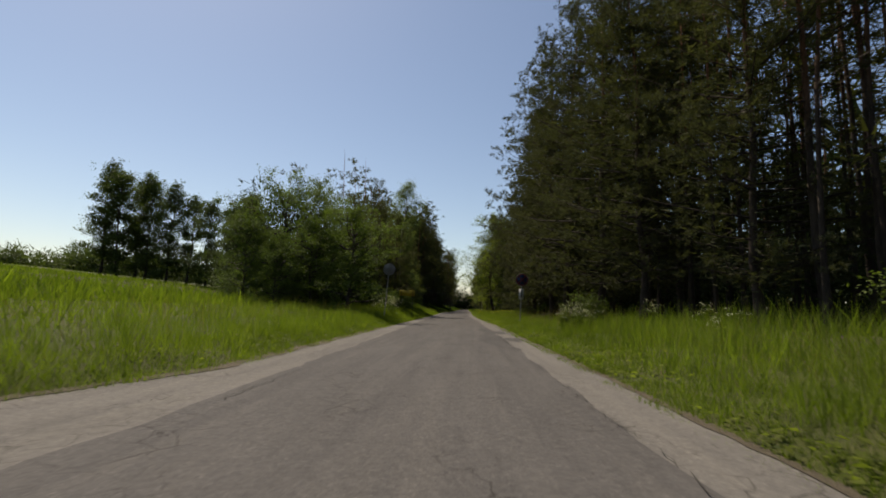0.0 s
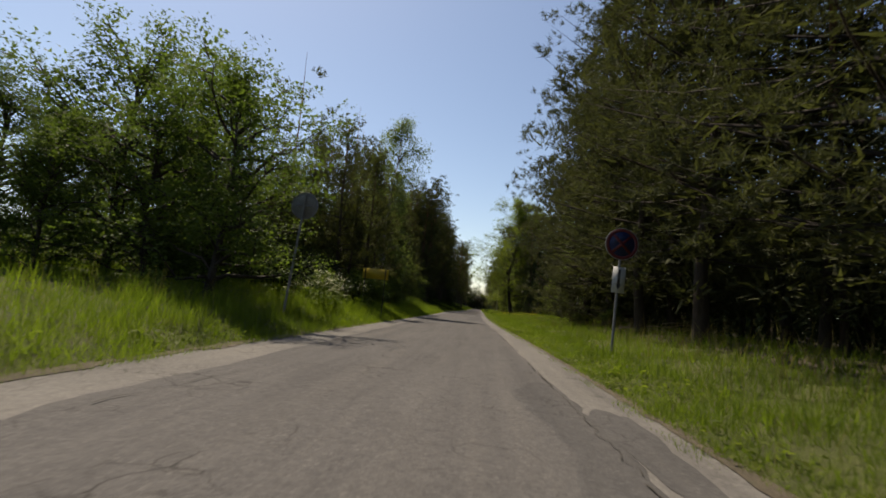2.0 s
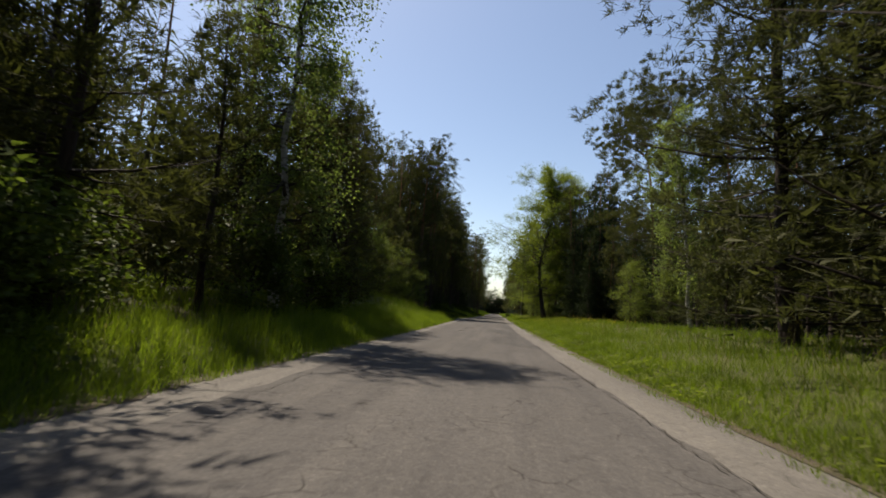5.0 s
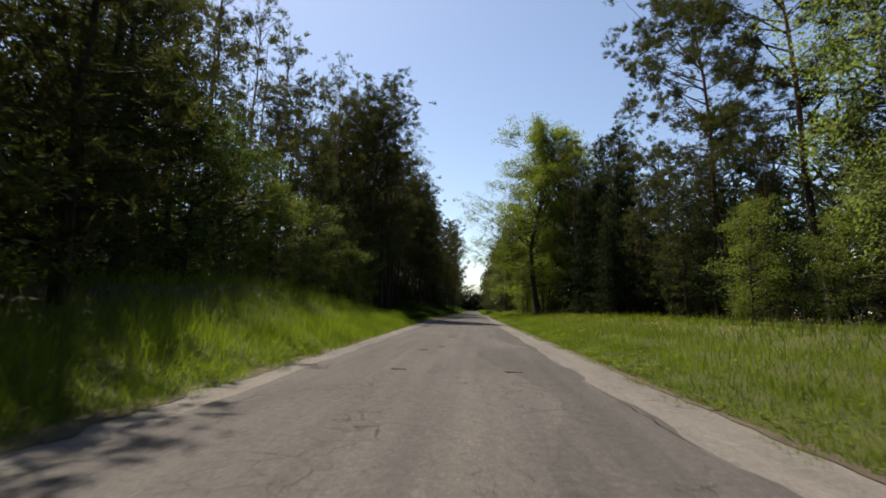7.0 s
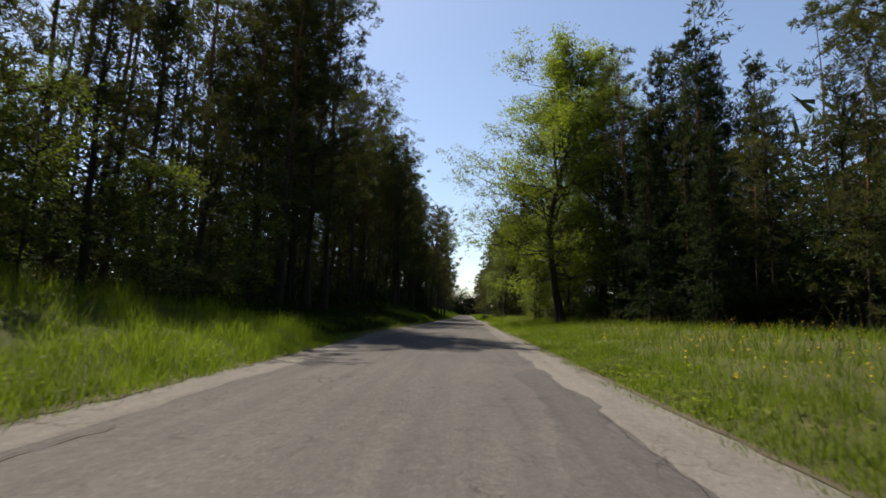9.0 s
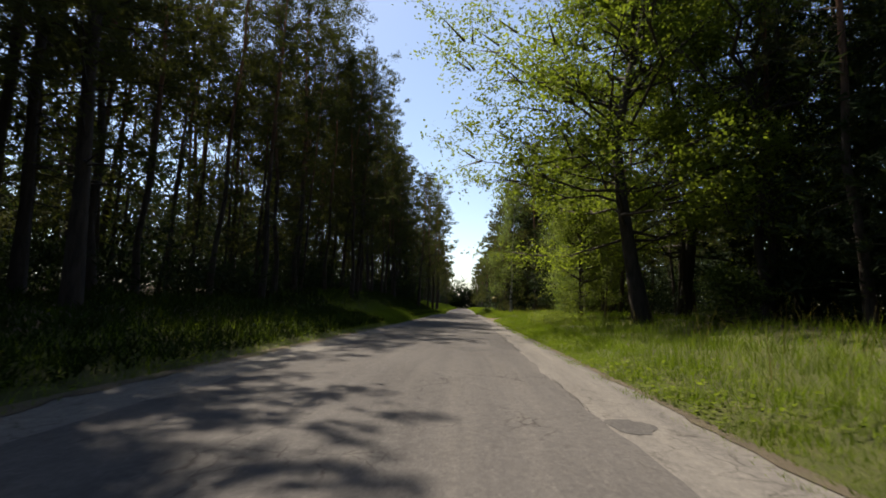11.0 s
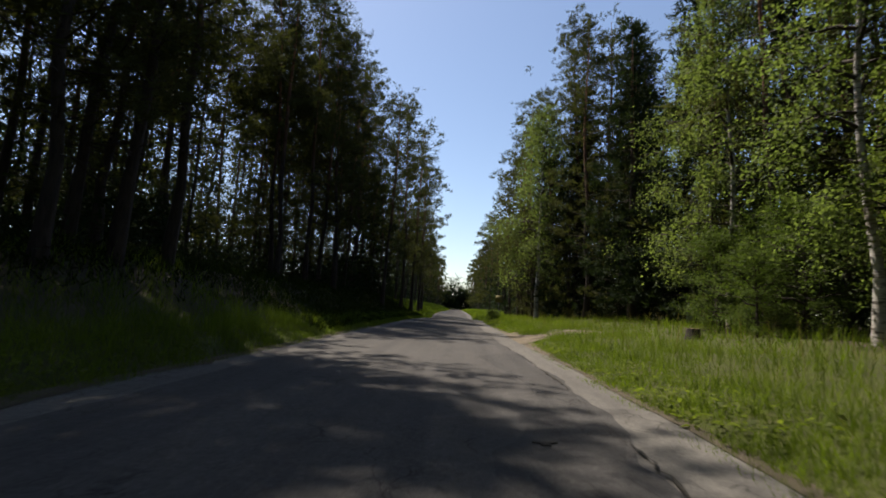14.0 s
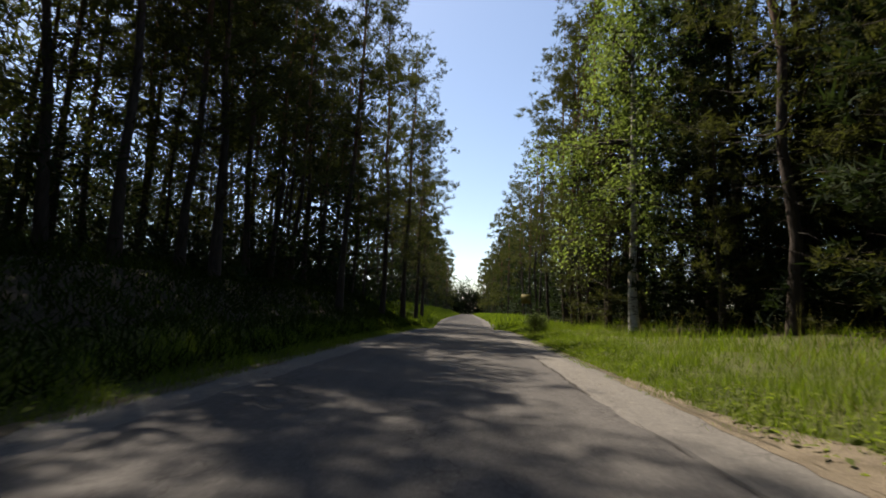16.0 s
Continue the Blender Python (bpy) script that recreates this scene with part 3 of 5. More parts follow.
BIRCH = [leafy(131 + i, 15.0, 2.5, 0.18, 38, 36, 0.110, 0.13, M_LEAF_BIRCH, M_BIRCH, droop=0.35, clump=0.45, trunk_top=0.93) for i in range(3)]
HANG = leafy(127, 12.0, 4.4, 0.22, 32, 54, 0.085, 0.17, M_LEAF, M_BARK_DARK, clump=0.75, trunk_top=0.85)
PINE_SKIRT = [pine(25 + i, 15.0, 0.02, 4.2, 140, 40, 0.17, 0.022, 0.14, "full", needles=M_NEEDLE_WARM, stubs=0, m=15, core=50) for i in range(2)]
SAPLING = [leafy(141 + i, 5.5, 1.6, 0.10, 18, 44, 0.075, 0.045, M_LEAF_YOUNG, M_BARK_DARK, clump=0.42, trunk_top=0.92) for i in range(3)]
SLIM = leafy(147, 6.5, 1.5, 0.36, 16, 44, 0.08, 0.05, M_LEAF_YOUNG, M_BARK_DARK, clump=0.42, trunk_top=0.94)
BUSH = [leafy(151 + i, 2.2, 1.3, 0.03, 14, 18, 0.10, 0.03, M_LEAF_DARK, M_BARK_DARK, clump=0.36, trunk_top=0.7) for i in range(2)]

L_FULL = "tall Scots pine with dense olive branches down to the ground"
L_EDGE = "Scots pine at the forest edge with dark ragged crown"
L_TALL = "tall Scots pine with bare lower trunk in the forest"
L_POLE = "slim forest pine with a long bare trunk and small crown"
L_YOUNG = "young pine with upright pale shoots beside the road"
L_MAPLE = "broad green maple standing at the edge of the meadow"
L_BIRCH = "slender birch with white bark and drooping twigs"
L_SAP = "young broadleaf sapling with bright yellow-green leaves"
L_BUSH = "low green bush at the edge of the forest"

# right of the road, from the start of the walk on
for i, (x, y, s) in enumerate([(8.8, 15.0, 1.0), (7.0, 19.8, 1.02), (6.6, 24.8, 1.28), (6.4, 31.3, 1.36), (6.4, 36.5, 1.30), (9.5, 22, 1.1), (9.8, 33, 1.1)]):
    plant("pine_tree", PINE_FULL[i % 2], x, y, s, label=L_FULL, category="pine tree", group="pines on the sunny edge")
for i, (x, y, s) in enumerate([(6.3, 41.5, 1.25), (6.3, 46.4, 1.35), (6.5, 51.0, 1.28), (8.4, 38.6, 1.1), (8.6, 44.0, 1.15)]):
    plant("pine_tree", PINE_SKIRT[i % 2], x, y, s, label=L_FULL, category="pine tree", group="pines on the sunny edge")
for i, (x, y, s) in enumerate([(8.8, 47.8, 1.1), (9.6, 51.0, 1.05), (11.5, 54.5, 1.2), (12.5, 59, 1.1), (13, 63, 1.2)]):
    plant("pine_tree", PINE_MID[i % 2], x, y, s, label="middling pine with branches down to the grass", category="pine tree", group="pines by the clearing")
for x, y, s, q in ((13.8, 82.4, 1.0, -7), (13.6, 74.4, 0.92, -8)):
    plant("pine_tree", PINE_OLD, x, y, s, turn=0, lean=(0, q), label="old leaning pine with a wide open crown", category="pine tree", group="old pines by the clearing")
for i, (x, y, s) in enumerate([(12.4, 87.4, 0.92), (11.8, 84.2, 0.80), (11.4, 90.2, 0.95), (14.2, 85.4, 1.05), (14.6, 79.6, 0.95), (12.6, 77.6, 0.75), (15.5, 89.5, 1.1), (13.8, 71.0, 0.85), (16.0, 75.0, 1.0)]):
    plant("pine_tree", PINE_MID[i % 2], x, y, s, label="dark middling pine with branches down to the grass", category="pine tree", group="pines by the clearing")
for i, (x, y, s) in enumerate([(13.6, 70.0, 0.85), (12.4, 66.4, 0.8)]):
    plant("pine_tree", PINE_EDGE[i % 2], x, y, s, label=L_EDGE, category="pine tree", group="pines by the clearing")
plant("birch_tree", BIRCH[0], 9.9, 66.3, 0.88, lean=(0, -5), label=L_BIRCH, category="birch tree")
for i, (x, y, s) in enumerate([(7.4, 69.2, 0.72), (8.1, 70.6, 0.55), (8.9, 67.8, 0.6)]):
    plant("sapling", SAPLING[i % 3], x, y, s, label=L_SAP, category="sapling", group="saplings by the clearing")
for i, (x, y, s) in enumerate([(10.6, 94.5, 1.1), (12.6, 97.0, 1.05), (9.0, 97.4, 0.75), (7.6, 93.4, 0.72), (8.6, 89.6, 0.55), (11.6, 105.5, 1.0), (12.5, 108.0, 1.1), (9.2, 90.5, 0.6)]):
    plant("spruce_tree", SPRUCE[i % 2], x, y, s, label="dark dense spruce at the forest edge", category="spruce tree", group="dark spruces")
plant("oak_tree", OAK, 5.7, 105.2, 1.0, turn=0, lean=(0, 0), label="tall old oak leaning over the grass with wide limbs", category="oak tree")
plant("oak_tree", OAK, 9.6, 110.8, 0.95, turn=190, label="tall leafy oak behind the roadside trees", category="oak tree")
plant("maple_tree", HANG, 9.2, 103.6, 1.05, label="spreading leafy tree with low sunlit branches", category="maple tree")
for i, (x, y, s) in enumerate([(4.4, 109.8, 1.0), (5.4, 113.4, 1.1), (7.4, 116.0, 1.2), (9.0, 119.5, 1.2)]):
    plant("sapling", SAPLING[i % 3], x, y, s, label=L_SAP, category="sapling", group="saplings past the oak")
for i, (x, y, s) in enumerate([(8.0, 126.0, 0.84), (9.2, 131.5, 0.85), (4.5, 143.2, 1.08), (6.8, 119.0, 0.75)]):
    plant("birch_tree", BIRCH[i % 3], x, y, s, label=L_BIRCH, category="birch tree", group="birches along the road")
for i, (x, y, s) in enumerate([(6.9, 124.5, 0.36), (7.6, 122.0, 0.40), (8.4, 124.6, 0.46), (6.2, 121.6, 0.26)]):
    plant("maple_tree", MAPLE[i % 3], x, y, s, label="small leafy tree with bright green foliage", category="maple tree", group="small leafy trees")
for i, (x, y, s) in enumerate([(6.4, 138.0, 1.0), (5.0, 148.0, 0.95), (4.6, 153, 0.9), (5.2, 158, 0.95), (7.0, 143.0, 1.05), (8.4, 140.5, 1.05)]):
    plant("pine_tree", PINE_EDGE[i % 2], x, y, s, label=L_EDGE, category="pine tree", group="pines past the sandy track")
for i, (x, y, s) in enumerate([(6.4, 40.6, 0.5), (5.6, 44.6, 0.4), (4.9, 19.9, 0.6), (6.8, 101, 0.8), (9, 9, 1.0), (1.8, 148.0, 0.42), (2.3, 149.2, 0.34)]):
    plant("bush", BUSH[i % 2], x, y, s, label=L_BUSH, category="bush", group="bushes at the forest edge")

for i, (x, y, s) in enumerate([(4.7, 147.0, 0.85), (6.0, 140.4, 0.75), (7.8, 136.2, 0.95), (9.8, 128.5, 1.05), (10.2, 124.0, 1.1), (5.0, 151.5, 0.9), (8.8, 138.8, 1.1)]):
    plant("pine_tree", PINE_MID[i % 2], x, y, s, label="middling pine with branches down to the grass", category="pine tree", group="pines past the sandy track")
plant("sapling", SLIM, 4.72, 111.0, 1.0, label="slim sapling with bare stem and sparse bright leaves", category="sapling")
plant("sapling", SLIM, 6.6, 108.6, 0.9, label="slim sapling with bare stem and sparse bright leaves", category="sapling")

for i in range(46):
    x, y = RNG.uniform(8.6, 15.5), RNG.uniform(9, 33)
    plant("pine_tree", PINE_POLE[i % 3], x, y, RNG.uniform(0.85, 1.1), lean=(RNG.normal(0, 1.5), RNG.normal(-1, 1.5)), label=L_POLE, category="pine tree", group="slim pines of the right wood")
for i, (x, y, s) in enumerate([(13.3, 102.0, 1.36), (11.0, 100.4, 1.2), (15.5, 98.0, 1.1), (9.6, 131.0, 1.15), (7.6, 134.0, 1.1), (9.0, 137.5, 1.2), (7.2, 141.5, 1.1), (8.2, 146.5, 1.2), (7.0, 151.5, 1.15), (10.6, 127.0, 1.1), (11.0, 141.0, 1.3)]):
    plant("spruce_tree", SPRUCE[i % 2], x, y, s, label="dark dense spruce at the forest edge", category="spruce tree", group="dark spruces")

# left of the road
for i, (x, y, s) in enumerate([(-8.9, 93.6, 1.1), (-8.7, 95.8, 1.05), (-9.4, 91.2, 1.0), (-5.7, 160.0, 1.1), (-6.0, 153.5, 1.0), (-5.5, 167.0, 1.05), (-5.8, 175.0, 1.05), (-6.6, 146.5, 0.95)]):
    plant("pine_tree", PINE_EDGE[i % 2], x, y, s, label="tall Scots pine standing out before the forest edge", category="pine tree", group="foremost pines of the left wood")
for i in range(44):
    y = RNG.uniform(90, 158)
    plant("pine_tree", PINE_POLE[i % 3], float(wood_left(y)) - RNG.uniform(3.5 if y < 112 else 0.8, 8.0), y, RNG.uniform(0.85, 1.1), lean=(RNG.normal(0, 1.5), RNG.normal(1.5, 2)), label=L_POLE, category="pine tree", group="slim pines of the left wood")
for i, (x, y, s) in enumerate([(-12.6, 32.2, 1.02), (-9.9, 30.2, 0.66), (-7.3, 29.4, 0.80), (-13.6, 28.9, 0.62), (-11.4, 35.2, 0.9), (-10.9, 42.2, 0.85), (-11.5, 28.4, 0.5)]):
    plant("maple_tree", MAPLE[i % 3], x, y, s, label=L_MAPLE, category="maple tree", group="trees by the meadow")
plant("birch_tree", BIRCH[1], -10.8, 34.4, 0.66, label=L_BIRCH, category="birch tree", group="trees by the meadow")
for i, (x, y, s) in enumerate([(-8.4, 44.9, 1.0), (-7.2, 42.5, 0.8), (-9.6, 42.0, 1.0), (-7.0, 47.6, 0.85), (-11.0, 46.0, 1.1), (-9.6, 38.8, 0.75)]):
    plant("pine_tree", PINE_YOUNG[i % 2], x, y, s, label=L_YOUNG, category="pine tree", group="young pines")
plant("birch_tree", BIRCH[2], -7.2, 51.5, 0.98, label=L_BIRCH, category="birch tree", group="birches on the bank")
for i, (x, y, s) in enumerate([(-7.8, 55.5, 0.95), (-7.7, 60.6, 0.86), (-7.5, 58.2, 0.88), (-7.2, 56.2, 0.85), (-10.2, 59.0, 1.0), (-10.0, 63.8, 0.95), (-11.6, 69.0, 1.0), (-9.6, 53.0, 1.1), (-10.8, 61.0, 1.2), (-11.5, 56.5, 1.2), (-11.0, 66.0, 1.1), (-12.0, 49.0, 1.1)]):
    plant("pine_tree", PINE_MID[i % 2], x, y, s, label="middling pine with dark branches down to the bank", category="pine tree", group="pines on the bank")
for i, (x, y, s) in enumerate([(-10.8, 68.8, 0.72), (-11.8, 73.0, 0.8), (-12.2, 65.8, 0.85)]):
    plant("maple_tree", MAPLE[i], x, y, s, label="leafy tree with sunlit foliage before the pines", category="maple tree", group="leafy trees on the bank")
for i, (x, y, s) in enumerate([(-9.0, 75.0, 0.8), (-8.8, 78.0, 0.7)]):
    plant("sapling", SAPLING[i], x, y, s, label=L_SAP, category="sapling", group="saplings on the bank")
for i, (x, y, s) in enumerate([(-9.6, 77.0, 0.75), (-10.2, 81.0, 0.85), (-9.4, 84.5, 0.65), (-10.0, 88.0, 0.9), (-12.2, 79.0, 1.1), (-12.0, 85.5, 1.15)]):
    plant("pine_tree", PINE_MID[i % 2], x, y, s, label="middling pine with dark branches down to the bank", category="pine tree", group="pines on the bank")
for i, (x, y, s) in enumerate([(-8.2, 80.5, 0.6), (-8.4, 86.0, 0.7), (-9.4, 72.6, 0.8)]):
    plant("sapling", SAPLING[i], x, y, s, label=L_SAP, category="sapling", group="saplings on the bank")
for i, (x, y, s) in enumerate([(-9.2, 30.6, 0.7), (-6.1, 40.0, 0.8), (-5.7, 42.0, 0.8), (-6.9, 43.5, 0.9), (-6.6, 49.0, 1.0), (-7.0, 53.5, 1.0), (-7.6, 58, 1.0)]):
    plant("bush", BUSH[i % 2], x, y, s, label=L_BUSH, category="bush", group="bushes below the trees")
for i, (x, y, s) in enumerate([(-7.5, 41.5, 0.9), (-6.6, 43.6, 0.85)]):
    plant("pine_tree", PINE_MID[i], x, y, s, label="middling pine with dark branches down to the bank", category="pine tree", group="pines behind the yellow board")
for i, (x, y, s) in enumerate([(-6.0, 41.4, 0.7)]):
    plant("bush", BUSH[i % 2], x, y, s, label=L_BUSH, category="bush", group="bushes below the trees")
# grove beyond the meadow
for i, (x, y, s) in enumerate([(-63, 80, 1.40), (-59.5, 79, 1.29), (-55, 80, 1.29), (-50, 78, 1.18), (-47, 79, 1.06), (-42, 76, 1.01), (-61, 86, 1.34), (-37, 72, 0.90), (-33, 66, 0.90), (-28, 60, 0.90), (-24, 52, 0.84)]):
    plant("birch_tree", GROVE[i % 3], x, y, s, label="tall leafy tree in a grove beyond the meadow", category="tree", group="grove beyond the meadow")

# forest rows on both sides: the nearer trees
def rows(y0, y1, pitch, front, side, count, deep0, deep):
    out = []
    for y in np.arange(y0, y1, pitch):
        for k in range(count):
            yy = y + RNG.uniform(-0.45, 0.45) * pitch
            xx = float(front(yy)) + side * (deep0 + k * deep + RNG.uniform(-0.4, 0.4) * deep)
            out.append((xx, yy))
    return out


NEAR = rows(9, 150, 4.8, wood_right, 1, 1, 2.0, 2.6) + rows(88, 160, 2.9, wood_left, -1, 1, 1.5, 1.8) + rows(70, 92, 3.2, wood_left, -1, 1, 6.0, 2.4)
NEAR = [(x - 3.4, y) if x < 0 and 124.2 < y < 131.5 else (x, y) for x, y in NEAR] + [(-11.2, 97.2), (-10.4, 93.4), (-8.4, 118.2), (-8.6, 120.4), (-8.9, 122.8), (-10.2, 134.2), (-9.7, 137.4), (-8.8, 140.4)]
for i, (x, y) in enumerate(NEAR):
    left_side = x < 0
    low = not left_side and 53 < y < 94
    kind = PINE_BACK if not left_side or y < 90 or y > 150 else PINE_TALL if RNG.uniform() < 0.4 else PINE_EDGE
    s = RNG.uniform(0.88, 1.06) * (0.97 if left_side else 0.48 if low else 0.9)
    plant("pine_tree", kind[i % len(kind)], x, y, s, lean=(RNG.normal(0, 1.5), RNG.normal(0, 1.5)),
          label=L_TALL if kind is PINE_TALL else L_EDGE, category="pine tree", group="pines of the left wood" if left_side else "pines of the right wood")


def woods(name, spots, seed, scale, label):
    """Many simple pines of the deeper or farther forest in one mesh."""
    b = Build()
    rng = np.random.default_rng(seed)
    for i, (x, y) in enumerate(spots):
        s = scale * rng.uniform(0.85, 1.15)
        v, f = SIMPLE[i % len(SIMPLE)]
        a = rng.uniform(0, 6.28)
        c, q = math.cos(a) * s, math.sin(a) * s
        w = v @ np.array([[c, q, 0], [-q, c, 0], [0, 0, s]]) + [x, y, float(height(x, y)) - 0.1]
        for faces, mat in f:
            b.f.append((faces + b.n, mat))
        b.v.append(w)
        b.n += len(w)
    return tagged(new(name, b.mesh(name, [M_BARK, M_NEEDLE])), label, "woods", kind="stuff")


def simple_pine(seed, start, n, m, ln, wd):
    rng = np.random.default_rng(seed)
    b = Build()
    h = 19.0
    line = trunk_line(rng, h, 0.04, 5)
    zz = line[:, 2] / h
    b.tube(line, 0.12 * (1 - zz) + 0.01, 5, 0)
    u = rng.uniform(0, 1, n)
    a = rng.uniform(0, 6.28, n)
    r = 2.7 * np.sqrt(np.maximum(0.04, 1 - ((u - 0.4) / 0.63) ** 2)) * rng.uniform(0.25, 1, n) ** 0.6
    c = along(line, h * (start + (0.98 - start) * u))
    o = np.column_stack([np.cos(a), np.sin(a), 0 * a])
    c = c + o * r[:, None]
    own = rng.integers(0, max(3, n // 6), n)
    c, o = c[own] + rng.standard_normal((n, 3)) * [0.34, 0.34, 0.17], o[own]
    spray(b, rng, c, o, m, ln, wd, 1)
    return np.concatenate(b.v), b.f


SIMPLE = [simple_pine(201 + i, s, 190, 8, 0.34, 0.078) for i, s in enumerate((0.35, 0.15, 0.3, 0.1))]
L_DEEP = "deep pine forest with dark trunks"
DEEP = rows(4, 158, 3.6, wood_right, 1, 1, 5.0, 3.0) + rows(4, 158, 5.6, wood_right, 1, 2, 9.0, 4.2)
woods("woods", [p for p in DEEP if not 53 < p[1] < 94], 5, 0.92, L_DEEP + " beside the road")
woods("woods", [p for p in DEEP if 53 < p[1] < 94], 8, 0.48, "lower young pine forest behind the clearing")
woods("woods", rows(91, 165, 3.2, wood_left, -1, 1, 4.6, 2.4) + rows(70, 165, 4.2, wood_left, -1, 2, 8.0, 4.0), 6, 1.03, L_DEEP + " above the bank")
woods("woods", rows(46, 70, 5.0, wood_left, -1, 2, 6.5, 4.2), 9, 0.72, L_DEEP + " behind the young trees")
woods("woods", rows(150, 205, 4.6, lambda y: wood_right(y), 1, 2, 0.2, 3.0) + rows(158, 205, 4.6, lambda y: wood_left(y), -1, 2, 0.2, 3.0), 12, 0.98, "pine forest closing in on the road")
SIMPLE = [simple_pine(206 + i, 0.1, 150, 7, 0.55, 0.15) for i in range(3)]
woods("woods", rows(205, 335, 5.4, lambda y: wood_right(y), 1, 2, 0.2, 3.4) + rows(205, 335, 5.4, lambda y: wood_left(y), -1, 2, 0.2, 3.4), 7, 0.98, "distant pine forest closing in on the road")
SIMPLE = [simple_pine(211 + i, 0.0, 110, 5, 1.4, 0.40) for i in range(3)]


def thicket(name, spine, deep, top, count, size, mat, seed, label, low=0.0, per=12):
    """A deep band of undergrowth along a line of the plan, uneven in height, made of many small boughs."""
    rng = np.random.default_rng(seed)
    k = max(1, count // per)
    t = rng.uniform(0, 1, k)
    px, py = spine(t)
    px = px + rng.normal(0, deep, k)
    py = py + rng.normal(0, deep * 0.5, k)
    tall = top * (0.55 + 0.25 * np.sin(py * 0.55 + px * 0.3 + seed) + 0.2 * np.sin(py * 1.3 + px * 0.9 + 2 * seed))
    z = height(px, py) + low + (tall - low * 0.5) * rng.uniform(0, 1, k) ** 0.9
    p = np.repeat(np.column_stack([px, py, z]), per, 0)
    count = len(p)
    puff = np.repeat(size * rng.uniform(1.0, 2.1, k), per)[:, None]
    off = rng.standard_normal((count, 3))
    p = p + off * puff * [0.62, 0.62, 0.36]
    d = unit(off * [1.0, 1.0, 0.7] + [0, 0, 0.35] + rng.standard_normal((count, 3)) * 0.5)
    w = unit(np.cross(d, [0, 0, 1.0] + rng.standard_normal((count, 3)) * 0.7))
    bl = 1.4 * size * rng.uniform(0.6, 1.3, count)
    b = Build()
    b.blades(p, d, w, bl, bl * 0.21, 0)
    return tagged(new(name, b.mesh(name, [mat])), label, "undergrowth", kind="stuff")


L_UNDER = "dark filler boughs in place of shade inside the forest"
# Dark needle masses added between the trunks stand in for the forest's shade.
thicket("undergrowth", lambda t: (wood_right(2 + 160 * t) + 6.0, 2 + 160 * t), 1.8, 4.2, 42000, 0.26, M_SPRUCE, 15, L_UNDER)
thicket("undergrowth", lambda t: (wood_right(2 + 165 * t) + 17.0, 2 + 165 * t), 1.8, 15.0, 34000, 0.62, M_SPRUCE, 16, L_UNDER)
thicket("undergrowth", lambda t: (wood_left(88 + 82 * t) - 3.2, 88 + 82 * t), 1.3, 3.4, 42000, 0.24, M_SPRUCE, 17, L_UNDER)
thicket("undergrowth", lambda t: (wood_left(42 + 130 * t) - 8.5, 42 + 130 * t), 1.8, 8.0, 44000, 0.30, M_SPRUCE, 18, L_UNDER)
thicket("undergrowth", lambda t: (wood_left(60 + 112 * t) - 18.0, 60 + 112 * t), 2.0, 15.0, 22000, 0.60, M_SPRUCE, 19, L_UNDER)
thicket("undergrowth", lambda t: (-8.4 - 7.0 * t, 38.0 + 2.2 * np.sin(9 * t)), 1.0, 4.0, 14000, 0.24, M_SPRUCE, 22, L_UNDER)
thicket("woods", lambda t: (-18 + 36 * t, 345 + 0 * t), 3.0, 15.0, 12000, 1.4, M_SPRUCE, 20, "distant forest across the end of the road")
thicket("woods", lambda t: (-190 + 120 * t, 152 - 12 * t), 5.0, 10.5, 42000, 1.3, M_LEAF_GROVE, 21, "low distant woods beyond the meadow")
thicket("woods", lambda t: (wood_left(150 + 190 * t) - 2.5, 150 + 190 * t), 1.0, 20.0, 28000, 0.65, M_SPRUCE, 23, "distant forest edge beside the road")
thicket("woods", lambda t: (wood_right(150 + 190 * t) + 2.5, 150 + 190 * t), 1.0, 20.0, 28000, 0.65, M_SPRUCE, 24, "distant forest edge beside the road")

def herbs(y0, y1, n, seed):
    """Low cover on the forest bank, its green darkened in place of shade."""
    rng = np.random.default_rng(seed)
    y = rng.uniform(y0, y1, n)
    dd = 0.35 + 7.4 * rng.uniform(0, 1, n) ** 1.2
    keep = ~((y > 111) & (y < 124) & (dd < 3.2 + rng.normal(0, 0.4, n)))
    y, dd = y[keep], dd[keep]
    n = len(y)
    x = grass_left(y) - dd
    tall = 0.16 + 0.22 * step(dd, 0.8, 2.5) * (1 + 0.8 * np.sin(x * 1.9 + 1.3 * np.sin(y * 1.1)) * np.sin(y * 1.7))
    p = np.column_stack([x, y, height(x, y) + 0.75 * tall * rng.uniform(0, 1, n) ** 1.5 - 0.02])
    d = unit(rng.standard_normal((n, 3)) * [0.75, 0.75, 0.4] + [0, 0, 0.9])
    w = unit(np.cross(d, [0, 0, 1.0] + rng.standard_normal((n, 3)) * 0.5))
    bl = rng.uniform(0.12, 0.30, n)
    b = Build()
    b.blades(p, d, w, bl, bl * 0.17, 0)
    return tagged(new("bilberry", b.mesh("bilberry", [M_HERB_SHADED])), "low herb cover on the left bank, coloured dark in place of shade", "undergrowth", kind="stuff")


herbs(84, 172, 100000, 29)

